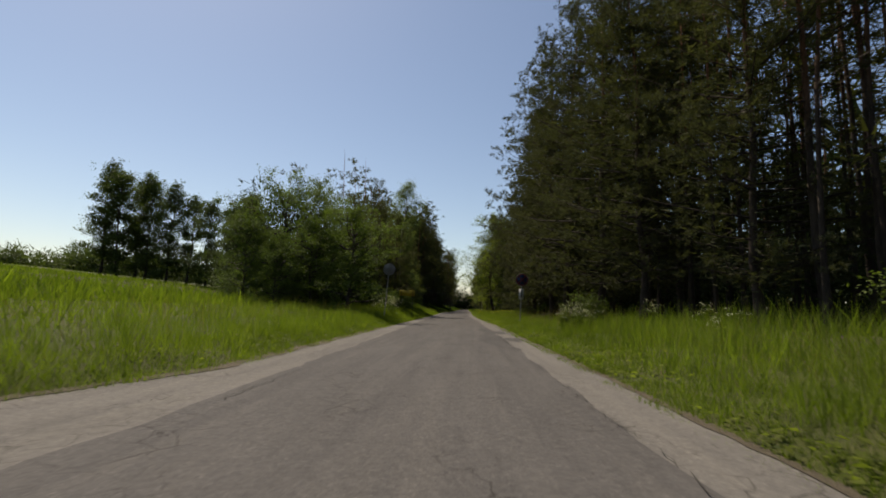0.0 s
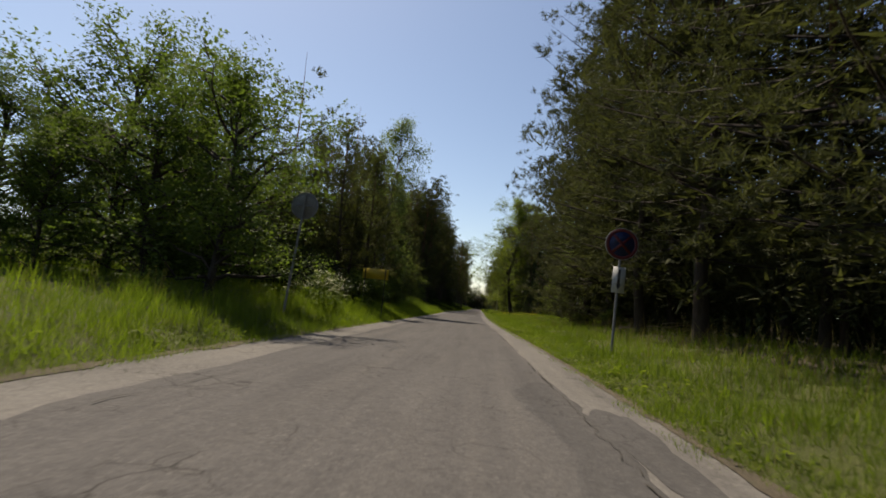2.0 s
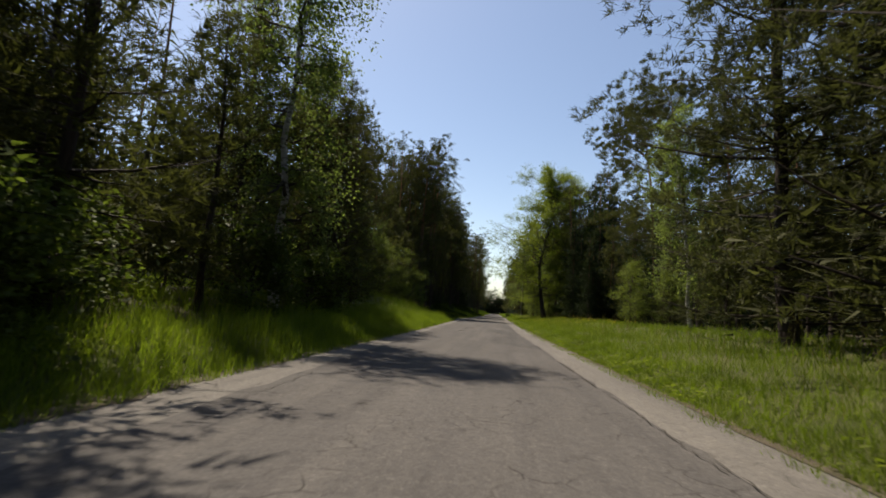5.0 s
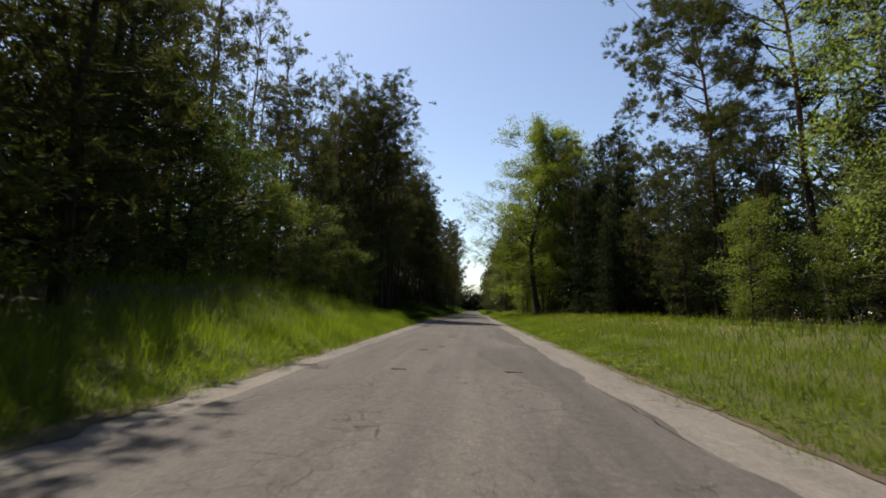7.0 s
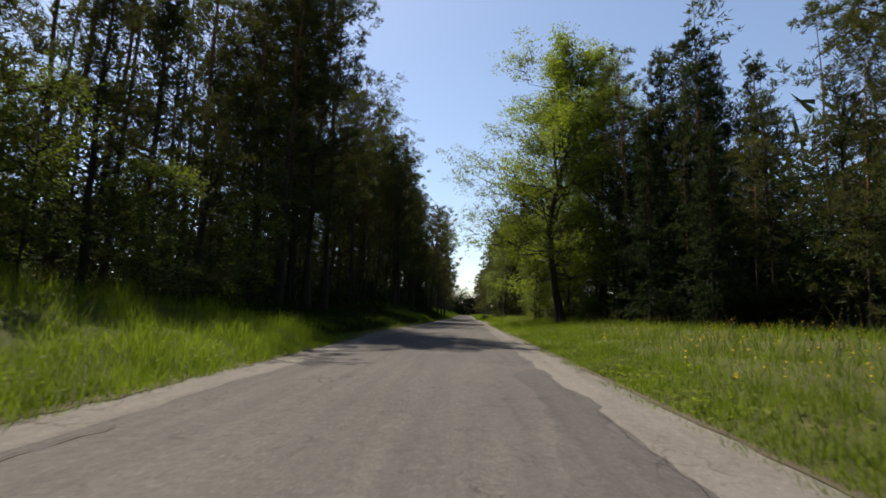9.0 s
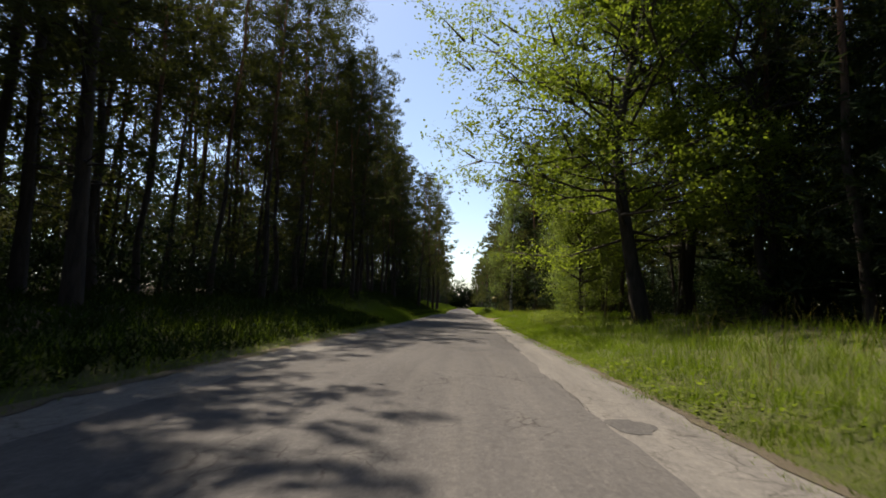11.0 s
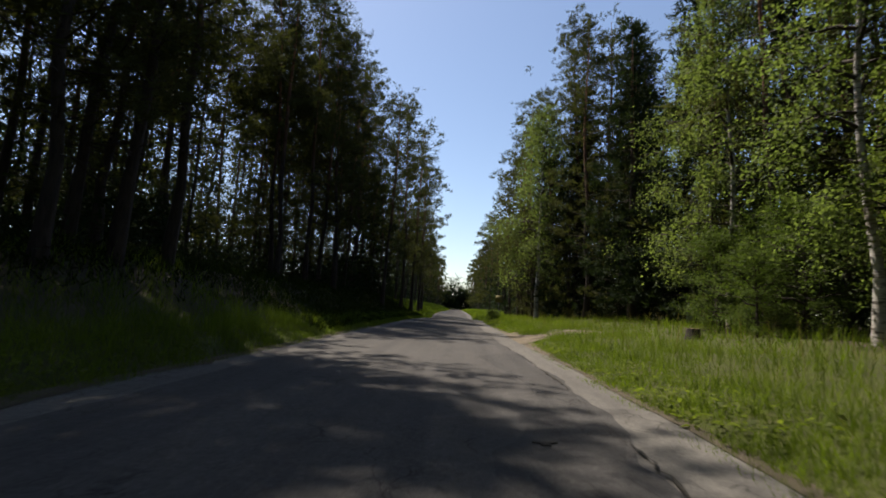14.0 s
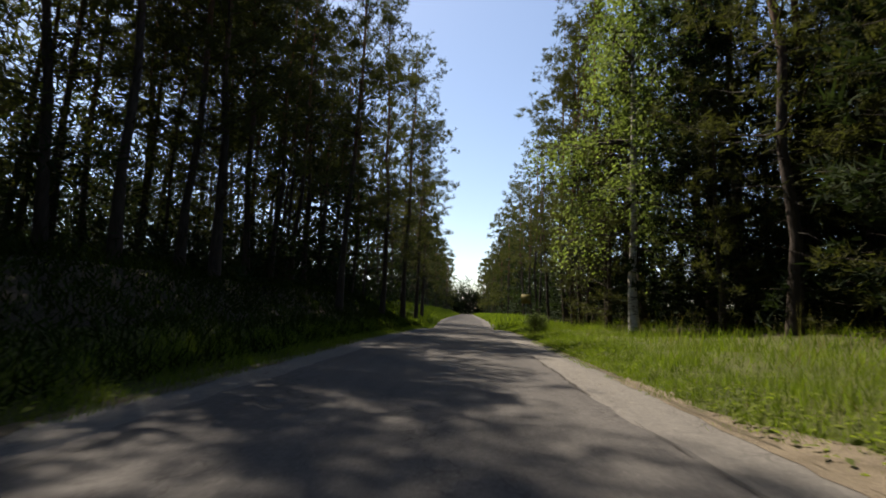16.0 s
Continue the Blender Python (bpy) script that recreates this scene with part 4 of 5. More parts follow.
thicket("undergrowth", lambda t: (wood_right(134 + 75 * t) + 1.8, 134 + 75 * t), 0.9, 4.5, 18000, 0.28, M_SPRUCE, 35, L_UNDER)
thicket("undergrowth", lambda t: (wood_left(142 + 65 * t) - 2.0, 142 + 65 * t), 0.9, 3.5, 12000, 0.28, M_SPRUCE, 36, L_UNDER)
# Dark backing boughs, added behind the trunks to give the depth its shade.
thicket("woods", lambda t: (wood_right(-8 + 180 * t) + 27.0, -8 + 180 * t), 1.5, 24.0, 22000, 1.5, M_SPRUCE, 31, "dark backing boughs in place of shade deep in the forest")
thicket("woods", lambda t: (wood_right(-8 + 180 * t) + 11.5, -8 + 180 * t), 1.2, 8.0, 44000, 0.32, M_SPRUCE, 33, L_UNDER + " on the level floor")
thicket("woods", lambda t: (wood_left(72 + 100 * t) - 26.0, 72 + 100 * t), 1.5, 19.0, 20000, 0.9, M_SPRUCE, 32, "dark backing boughs in place of shade deep in the forest")


def gap_y(t):
    """Runs along the right forest but for the low stretch behind the clearing."""
    return np.where(t < 0.42, 4 + 102 * t, 98 + 110 * (t - 0.42))



def shade_y(t):
    return np.where(t < 0.42, 116.8 + 16 * t, 133.5 + 20 * (t - 0.42))


def row_y(t):
    return np.where(t < 0.5, 92 + 57 * t, 132 + 70 * (t - 0.5))


L_TOPS = "dense dark treetops of the deeper forest"
thicket("treetops", lambda t: (wood_left(90 + 80 * t) - 6.5, 90 + 80 * t), 2.6, 17.0, 30000, 0.36, M_NEEDLE, 25, L_TOPS, 9.0, 36)
thicket("treetops", lambda t: (wood_left(row_y(t)) - 3.2, row_y(t)), 1.2, 18.0, 44000, 0.24, M_NEEDLE, 28, L_TOPS, 8.5, 36)
thicket("treetops", lambda t: (wood_left(shade_y(t)) - 1.5, shade_y(t)), 0.9, 24.0, 32000, 0.20, M_NEEDLE, 34, L_TOPS, 10.0, 36)
thicket("treetops", lambda t: (wood_left(43 + 25 * t) - 3.6, 43 + 25 * t), 1.8, 10.0, 34000, 0.24, M_NEEDLE, 44, "dense dark boughs of the young wood on the bank", 0.8, 30)
thicket("treetops", lambda t: (wood_right(61 + 11 * t) + 4.0, 61 + 11 * t), 1.6, 13.0, 20000, 0.28, M_NEEDLE, 45, "dark boughs behind the birch by the clearing", 1.5, 30)
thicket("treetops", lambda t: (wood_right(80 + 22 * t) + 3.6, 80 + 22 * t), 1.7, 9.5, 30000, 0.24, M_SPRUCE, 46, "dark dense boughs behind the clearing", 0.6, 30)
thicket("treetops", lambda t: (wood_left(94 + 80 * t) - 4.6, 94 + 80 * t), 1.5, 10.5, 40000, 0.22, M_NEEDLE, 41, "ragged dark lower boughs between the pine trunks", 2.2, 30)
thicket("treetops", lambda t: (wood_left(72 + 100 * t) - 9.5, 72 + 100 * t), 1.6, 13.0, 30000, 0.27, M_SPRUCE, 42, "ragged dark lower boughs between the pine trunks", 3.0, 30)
thicket("treetops", lambda t: (wood_left(50 + 40 * t) - 9.5, 50 + 40 * t), 2.0, 11.0, 22000, 0.22, M_NEEDLE, 26, L_TOPS, 2.0, 36)
thicket("treetops", lambda t: (wood_right(26 + 29 * t) + 3.4, 26 + 29 * t), 1.5, 13.0, 34000, 0.26, M_NEEDLE_WARM, 43, "dense olive boughs behind the sunny edge", 1.0, 30)
thicket("treetops", lambda t: (wood_right(gap_y(t)) + 7.5, gap_y(t)), 2.4, 21.0, 52000, 0.31, M_NEEDLE, 27, L_TOPS, 4.0, 36)

# ---- grass and small plants ----
def grass_field(name, x, y, h, w, mat, seed, label, lean=1.05):
    rng = np.random.default_rng(seed)
    n = len(x)
    a = rng.uniform(0, 2 * np.pi, n)
    p = np.column_stack([x, y, height(x, y) - 0.02])
    s = np.column_stack([np.cos(a), np.sin(a), 0 * a]) * (w / 2)[:, None]
    b2 = rng.uniform(0, 2 * np.pi, n)
    bend = rng.uniform(0.05, 1.0, n) ** 1.5 * lean * h
    tip = p + np.column_stack([np.cos(b2) * bend, np.sin(b2) * bend, h])
    b = Build()
    b.add(np.stack([p - s, p + s, tip], 1).reshape(-1, 3), np.arange(3 * n).reshape(-1, 3))
    return tagged(new(name, b.mesh(name, [mat])), label, "grass", kind="stuff")


def verge_points(rng, n, side, y0, y1, d0, d1):
    y = rng.uniform(y0, y1, n)
    d = rng.uniform(d0, d1, n)
    x = grass_right(y) + d if side > 0 else grass_left(y) - d
    ok = ~((side > 0) & (np.abs(y - track_mid(d)) < 0.60 + 1.25 * np.exp(-np.maximum(d, 0) / 0.9) - 0.3 * step(d, 2, 3.4) + 0.15 * np.sin(d * 5) + rng.normal(0, 0.18, n)) & (d < 3.4))
    ok &= ~((side > 0) & (d < 0.40 * np.exp(-((y - 129.4) / 1.2) ** 2) + 0.3 * np.exp(-((y - 126.5) / 2.5) ** 2) + rng.normal(0, 0.12, n) - 0.05) & (np.abs(y - 128) < 6))
    return x[ok], y[ok], d[ok]


def track_mid(d):
    return 126.4 + 0.02 * d


def tussock(x, y, k=1.0):
    """How tall the grass grows here: uneven, in tufts."""
    return 1 + k * (0.35 * np.sin(x * 2.1 + np.sin(y * 1.7) * 1.4) * np.sin(y * 1.9 + 0.6) + 0.2 * np.sin(x * 5.3 + y * 4.1))


def verge(side, seed):
    rng = np.random.default_rng(seed)
    for d0, d1, dens in ((-0.16, 0.5, 1400 if side > 0 else 950), (0.5, 1.3, 640), (1.3, 3.2, 210), (3.2, 8.5, 50)):
        n = int((d1 - d0) * 166 * dens)
        x, y, d = verge_points(rng, n, side, -3, 163, d0, d1)
        if side < 0:
            k = (y < 86) | (rng.uniform(0, 1, len(y)) < 0.25) | ((y > 112) & (d < 0.9)) | ((y > 111) & (y < 124) & (d < 8))
            x, y, d = x[k], y[k], d[k]
        h = ((0.17 if side > 0 else 0.20 + 0.10 * step(y, 20, 32) * (1 - step(y, 82, 90))) + 0.26 * step(d, 0.05, 1.3) + 0.10 * step(d, 1.5, 3.5)) * tussock(x, y) * rng.uniform(0.5, 1.35, len(x))
        if side > 0:
            h *= 0.62 + 0.80 * step(-y, -25, -12) * step(d, 0.6, 1.8)
        else:
            h *= 1 - 0.6 * step(y, 84, 92) * step(d, 0.8, 2.2) * (1 - step(y, 109, 112) * (1 - step(y, 123, 126)))
            h *= 1 + 0.25 * np.exp(-((y - 37) / 4.5) ** 2) * step(d, 0.2, 1.2)
        if side < 0:
            h *= 0.78
        w = rng.uniform(0.006, 0.015, len(x)) * (1.0 if d0 < 3 else 2.1)
        h *= 0.8
        grass_field("grass", x, y, h, w, M_GRASS, seed + 1, "lush green roadside grass in the sun" if side < 0 else "tall green grass on the road verge")
    n = 9000 if side > 0 else 5200
    x, y, d = verge_points(rng, n, side, -3, 150, 0.0, 5.0)
    k = y < 80 if side < 0 else (y < 35) | (rng.uniform(0, 1, len(y)) < 0.4)
    x, y, d = x[k], y[k], d[k]
    grass_field("dry_grass", x, y, (0.12 + 0.55 * step(d, 0.4, 2)) * rng.uniform(0.4, 1.5, len(x)), rng.uniform(0.006, 0.012, len(x)), M_GRASS_DRY, seed + 2,
                "straw-coloured dry stalks between the green grass")


verge(1, 301)
verge(-1, 331)
for side in (1, -1):
    x, y, d = verge_points(np.random.default_rng(341 + side), 16000, side, 160, 335, -0.2, 4.5)
    r3 = np.random.default_rng(344 + side)
    grass_field("grass", x, y, r3.uniform(0.2, 0.6, len(x)), r3.uniform(0.06, 0.14, len(x)), M_GRASS, 347 + side, "far roadside grass below the forest")
rng = np.random.default_rng(361)
n = 60000
y = rng.uniform(-6, 75, n)
d = 8.0 + 70 * rng.uniform(0, 1, n) ** 1.6
x = grass_left(y) - d
ok = (x > -80) & ((y < 30) | (x < -17))
x, y = x[ok], y[ok]
grass_field("meadow_grass", x, y, 0.42 * tussock(x, y) * rng.uniform(0.5, 1.4, len(x)), rng.uniform(0.05, 0.11, len(x)), M_GRASS, 362, "wide green meadow grass rising to the grove")


def umbel_plant(seed):
    """Cow parsley: forked stems with flat white flower heads."""
    rng = np.random.default_rng(seed)
    st, fl, lf = Build(), Build(), Build()
    for i in range(7):
        a = rng.uniform(0, 6.28)
        hh = rng.uniform(0.6, 1.05)
        r = rng.uniform(0.05, 0.32)
        top = np.array([math.cos(a) * r, math.sin(a) * r, hh])
        st.tube([[0, 0, 0], top * [0.4, 0.4, 0.6], top], [0.008, 0.006, 0.004], 3)
        for j in range(4):
            c = top + [rng.normal(0, 0.09), rng.normal(0, 0.09), rng.uniform(-0.05, 0.05)]
            st.tube([top * [1, 1, 0.86], c], [0.003, 0.002], 3)
            k = 10
            ang, rr = rng.uniform(0, 6.28, k), 0.05 * np.sqrt(rng.uniform(0, 1, k))
            p = c + np.column_stack([np.cos(ang) * rr, np.sin(ang) * rr, rng.normal(0, 0.008, k)])
            d = unit(np.column_stack([np.cos(ang), np.sin(ang), rng.normal(0, 0.3, k)]))
            fl.blades(p, d, unit(np.cross(d, [0, 0, 1.0])), np.full(k, 0.022), np.full(k, 0.018))
        k = 9
        ang = rng.uniform(0, 6.28, k)
        p = np.column_stack([rng.normal(0, 0.12, k), rng.normal(0, 0.12, k), rng.uniform(0.15, 0.55, k)])
        d = unit(np.column_stack([np.cos(ang), np.sin(ang), rng.uniform(-0.2, 0.5, k)]))
        lf.blades(p, d, unit(np.cross(d, [0, 0, 1.0])), rng.uniform(0.1, 0.2, k), rng.uniform(0.05, 0.09, k))
    return st.mesh("stems", [M_GRASS]), lf.mesh("leaves", [M_GRASS]), fl.mesh("flower_heads", [M_FLOWER])


UMBEL = [umbel_plant(401 + i) for i in range(3)]


def umbel(x, y, s):
    e = base("cow_parsley", "white-flowering cow parsley in the roadside grass", "wildflower", "cow parsley plants")
    e.matrix_basis = pose(x, y, float(height(x, y)) - 0.02, 0, 0, RNG.uniform(0, 360)) @ Matrix.Diagonal((s, s, s, 1))
    for nm, me in zip(("stem", "foliage", "flower_head"), UMBEL[int(RNG.integers(3))]):
        tagged(part(nm, me, e), kind="stuff")


for i in range(12):
    umbel(3.3 + RNG.uniform(0, 1.7), 16.5 + RNG.uniform(0, 4.0), RNG.uniform(0.75, 1.05))
for i in range(15):
    umbel(-4.8 - RNG.uniform(0, 1.7), 31.0 + RNG.uniform(0, 7.0), RNG.uniform(1.0, 1.4))
for i in range(4):
    umbel(RNG.uniform(4.2, 6.0), RNG.uniform(5, 15), RNG.uniform(0.7, 1.0))


def verge_weeds(n, seed):
    """Dandelion, plantain and nettle leaves in loose patches along the edge of the grass."""
    rng = np.random.default_rng(seed)
    right = rng.uniform(0, 1, n) < 0.7
    y = rng.uniform(-2, 150, n)
    dd = np.abs(rng.normal(0, 0.55, n)) + 0.10
    x = np.where(right, grass_right(y) + dd, grass_left(y) - dd)
    keep = (np.sin(x * 2.7 + y * 1.9) + np.sin(y * 0.83) + rng.normal(0, 0.6, n) > 0.1) & ~(right & (np.abs(y - track_mid(dd)) < 3.0))
    k = n // 5
    x = np.concatenate([x[keep], rng.uniform(2.1, 4.0, k)])
    y = np.concatenate([y[keep], rng.uniform(106.2, 111.8, k)])
    m = len(x)
    tall = np.where(np.arange(m) >= m - k, 0.58, 0.14) * tussock(x, y)
    a = rng.uniform(0, 6.28, m)
    d = unit(np.column_stack([np.cos(a), np.sin(a), rng.uniform(-0.15, 0.8, m)]))
    b = Build()
    side = unit(np.cross(d, [0, 0, 1.0] + rng.standard_normal((m, 3)) * 0.3))
    ln = rng.uniform(0.05, 0.12, m)[:, None]
    p = np.column_stack([x, y, height(x, y) + tall * rng.uniform(0.05, 1, m)])
    v = np.stack([p, p + d * ln * 0.5 + side * ln * 0.24, p + d * ln - [0, 0, 0.02], p + d * ln * 0.5 - side * ln * 0.24], 1)
    b.add(v.reshape(-1, 3), np.arange(4 * m).reshape(-1, 4))
    tagged(new("verge_weeds", b.mesh("verge_weeds", [M_LEAF])), "broad-leaved green weeds along the edge of the verge", "weeds", kind="stuff")


verge_weeds(26000, 431)


n = 320
x, y, d = verge_points(np.random.default_rng(445), n, 1, 64, 86, 0.6, 6.0)
b = Build()
r2 = np.random.default_rng(446)
a = r2.uniform(0, 6.28, len(x))
for k in range(3):
    ang = a + k * 2.1
    dd = np.column_stack([np.cos(ang), np.sin(ang), 0.3 + 0 * a])
    b.blades(np.column_stack([x, y, height(x, y) + r2.uniform(0.22, 0.40, len(x))]), unit(dd), unit(np.cross(dd, [0, 0, 1.0])), np.full(len(x), 0.03), np.full(len(x), 0.03))
tagged(new("buttercup_flowers", b.mesh("buttercup_flowers", [M_YFLOWER])), "tiny yellow buttercups in the grass", "wildflower", kind="stuff")


# ---- wear of the road ----
def crack_line(b, rng, pts, w):
    pts = np.asarray(pts, float)
    t = np.linspace(0, 1, max(6, int(np.linalg.norm(pts[-1] - pts[0]) / 0.12)))
    s = np.linspace(0, 1, len(pts))
    q = np.column_stack([np.interp(t, s, pts[:, 0]), np.interp(t, s, pts[:, 1])])
    q += rng.standard_normal(q.shape) * 0.018
    d = unit(np.gradient(q, axis=0))
    nrm = np.column_stack([-d[:, 1], d[:, 0]])
    ww = w * rng.uniform(0.2, 1.3, len(q))[:, None]
    z = np.full((len(q), 1), 0.0165)
    v = np.concatenate([np.hstack([q - nrm * ww, z]), np.hstack([q + nrm * ww, z])])
    k = np.arange(len(q) - 1)
    m = len(q)
    b.add(v, np.stack([k, k + 1, m + k + 1, m + k], 1))


def cracks():
    rng = np.random.default_rng(501)
    b = Build()
    for y in np.arange(-2, 150, 3.1):
        if rng.uniform() < 0.85:
            yy = y + rng.uniform(0, 1)
            L = rng.uniform(1.6, 3.6)
            o = rng.uniform(-0.06, 0.0)
            crack_line(b, rng, [[float(asphalt_right(yy)) + o, yy], [float(asphalt_right(yy + L)) + o, yy + L]], rng.choice([0.004, 0.007, 0.013]))
        if rng.uniform() < 0.6:
            yy = y + rng.uniform(0, 1)
            L = rng.uniform(0.6, 2.4)
            xx = float(asphalt_left(yy)) + rng.uniform(0.0, 0.3)
            crack_line(b, rng, [[xx, yy], [xx + rng.uniform(-0.1, 0.1), yy + L]], 0.006)
    for i in range(260):
        y = rng.uniform(0, 150)
        x = rng.uniform(float(asphalt_left(y)) + 0.2, float(asphalt_right(y)) - 0.2)
        a = rng.choice([0.2, 1.4, -0.3, 1.9]) + rng.normal(0, 0.3)
        L = rng.uniform(0.12, 0.8)
        c, s = math.cos(a) * L / 2, math.sin(a) * L / 2
        crack_line(b, rng, [[x - c, y - s], [x + rng.normal(0, 0.06), y + rng.normal(0, 0.06)], [x + c, y + s]], 0.0016)
    tagged(new("cracks", b.mesh("cracks", [M_CRACK])), "dark cracks in the worn asphalt", "road cracks", kind="stuff")


cracks()


def blot(name, x, y, rx, ry, z, mat, seed, label, category, jag=0.22, n=26, kind="structure"):
    rng = np.random.default_rng(seed)
    a = np.arange(n) * 2 * np.pi / n
    r = 1 + jag * (np.sin(a * 3 + seed) * 0.5 + np.sin(a * 5 + 2 * seed) * 0.35 + rng.standard_normal(n) * 0.25)
    top = np.column_stack([x + rx * r * np.cos(a), y + ry * r * np.sin(a), np.full(n, z)])
    low = top * [1, 1, 0] + [0, 0, -0.03]
    b = Build()
    b.add(np.concatenate([top, [[x, y, z]]]), [[i, (i + 1) % n, n] for i in range(n)])
    if mat is not M_PATCH:
        b.add(np.concatenate([top, low]), [[i, n + i, n + (i + 1) % n, (i + 1) % n] for i in range(n)])
    return tagged(new(name, b.mesh(name, [mat])), label, category, kind=kind)


for i, (x, y, rx, ry) in enumerate([(1.55, 16.4, 0.33, 1.0), (1.42, 21.0, 0.26, 1.3), (0.42, 91.0, 0.20, 0.28), 
                                    (-0.85, 98.0, 0.35, 0.5), (-1.6, 101.5, 0.5, 0.35)]):
    blot("asphalt_patch", x, y, rx, ry, 0.0130 if x < float(asphalt_right(y)) else -0.002, M_PATCH, 520 + i, "dark repaired patch in the road surface", "road patch")
for i, (x, y, rx, ry) in enumerate([(-0.67, 61.0, 0.09, 0.035), (-2.38, 60.85, 0.09, 0.04), (-2.35, 64.4, 0.07, 0.06), (-2.0, 65.4, 0.07, 0.05), (-1.9, 69.6, 0.09, 0.07), (-0.2, 113.5, 0.06, 0.05)]):
    blot("pothole", x, y, rx, ry, 0.0190, M_CRACK, 560 + i, "small dark pothole in the asphalt", "pothole", 0.85, 22)


for y0, y1, wide, seed in ((52, 66.5, 1.5, 1), (66.5, 79, 1.0, 2), (12, 24, 0.9, 3), (98, 104.5, 1.2, 4), (111.5, 121, 1.1, 5)):
    strip("road_overlay", lambda y: asphalt_right(y) - wide * (0.75 + 0.25 * np.sin(y * 0.7 + seed)) * np.minimum(1, np.minimum(y - y0, y1 - y) / 1.5 + 0.15),
          lambda y: asphalt_right(y) + 0.05 + 0.09 * np.sin(y * 1.9 + seed) * np.sin(y * 0.6), y0, y1, 0.004, M_OVERLAY,
          "newer darker asphalt laid over the worn road edge", "road patch", 0.05, 20 + seed, 0.25, 14, on_road=True)


# ---- sandy track to the right ----
def track():
    d = np.concatenate([[-0.15], np.linspace(0.0, 3.4, 39)])
    u = np.linspace(-1, 1, 9)
    D, U = np.meshgrid(d, u, indexing="ij")
    wide = 0.75 + 1.35 * np.exp(-np.maximum(D, 0) / 0.9) - 0.35 * step(D, 2.0, 3.4)
    Y = track_mid(D) + U * wide + 0.1 * np.sin(D * 3 + U)
    X = grass_right(Y) + D
    Z = np.where(D < 0, -0.003 + 0.35 * (D + 0.15), np.maximum(height(X, Y), 0.0) + 0.018) - 0.02 * np.exp(-((np.abs(U) - 0.5) / 0.15) ** 2) * (D > 0.5)
    i = np.arange(39)[:, None] * 9 + np.arange(8)[None]
    b = Build()
    b.add(np.stack([X, Y, Z], -1).reshape(-1, 3), np.stack([i, i + 1, i + 10, i + 9], -1).reshape(-1, 4))
    tagged(new("track", b.mesh("track", [M_SAND], True)), "bare sandy forest track joining the road", "track", kind="structure")


track()
strip("sandy_verge", lambda y: grass_right(y) - 0.06, lambda y: grass_right(y) + 0.16 + 0.30 * np.exp(-((y - 129.4) / 1.2) ** 2) + 0.25 * np.exp(-((y - 126.5) / 2.5) ** 2), 121, 134, 0.0, M_SAND,
      "bare sandy edge of the verge beside the track", "soil", 0.06, 9, 0.25, 6, 0.0, True)


def damp(x, y, rx, ry, seed):
    """A dark wet hollow that lies on the uneven track."""
    a = np.arange(24) * 2 * np.pi / 24
    edge = 1 + 0.25 * np.sin(a * 3 + seed) + 0.15 * np.sin(a * 5 + 2 * seed)
    k = np.array([1.0, 0.5])[:, None]
    X, Y = x + k * rx * edge * np.cos(a), y + k * ry * edge * np.sin(a)
    v = np.stack([X, Y, np.maximum(height(X, Y), 0.0) + np.array([0.008, 0.024])[:, None]], -1).reshape(-1, 3)
    b = Build()
    b.add(v, [[i, (i + 1) % 24, 24 + (i + 1) % 24, 24 + i] for i in range(24)])
    b.add(v[24:], [list(range(24))])
    tagged(new("damp_hollow", b.mesh("damp_hollow", [M_DAMP], True)), "dark damp hollow in the sandy track", "soil", kind="structure")


M_DAMP = soil("damp_soil", [(0.3, (0.045, 0.036, 0.026)), (0.7, (0.078, 0.062, 0.044))], 5.0, 0.4)
for i, (x, y, rx, ry) in enumerate([(1.75, 125.7, 0.42, 0.30), (2.7, 127.1, 0.5, 0.22), (2.3, 126.2, 0.2, 0.14)]):
    damp(x, y, rx, ry, 580 + i)


# ---- signs, posts, wood on the ground ----
def disc(b, r0, r1, y, thick, mat, n=32):
    a = np.arange(n) * 2 * np.pi / n
    ring = lambda r, yy: np.column_stack([np.cos(a) * r, np.full(n, yy), np.sin(a) * r])
    v = np.concatenate([ring(r0, y), ring(r1, y), ring(r0, y + thick), ring(r1, y + thick)])
    f = []
    for i in range(n):
        j = (i + 1) % n
        f += [[i, j, n + j, n + i], [2 * n + i, 3 * n + i, 3 * n + j, 2 * n + j], [n + i, n + j, 3 * n + j, 3 * n + i], [i, 2 * n + i, 2 * n + j, j]]
    b.add(v, f, mat)


def box(b, x0, x1, y0, y1, z0, z1, mat=0):
    v = [[x, y, z] for z in (z0, z1) for y in (y0, y1) for x in (x0, x1)]
    b.add(v, [[0, 2, 3, 1], [4, 5, 7, 6], [0, 1, 5, 4], [2, 6, 7, 3], [0, 4, 6, 2], [1, 3, 7, 5]], mat)


def one(fn, name, mats, parent, label="", smooth=False):
    b = Build()
    fn(b)
    return part(name, b.mesh(name, mats, smooth), parent, label)


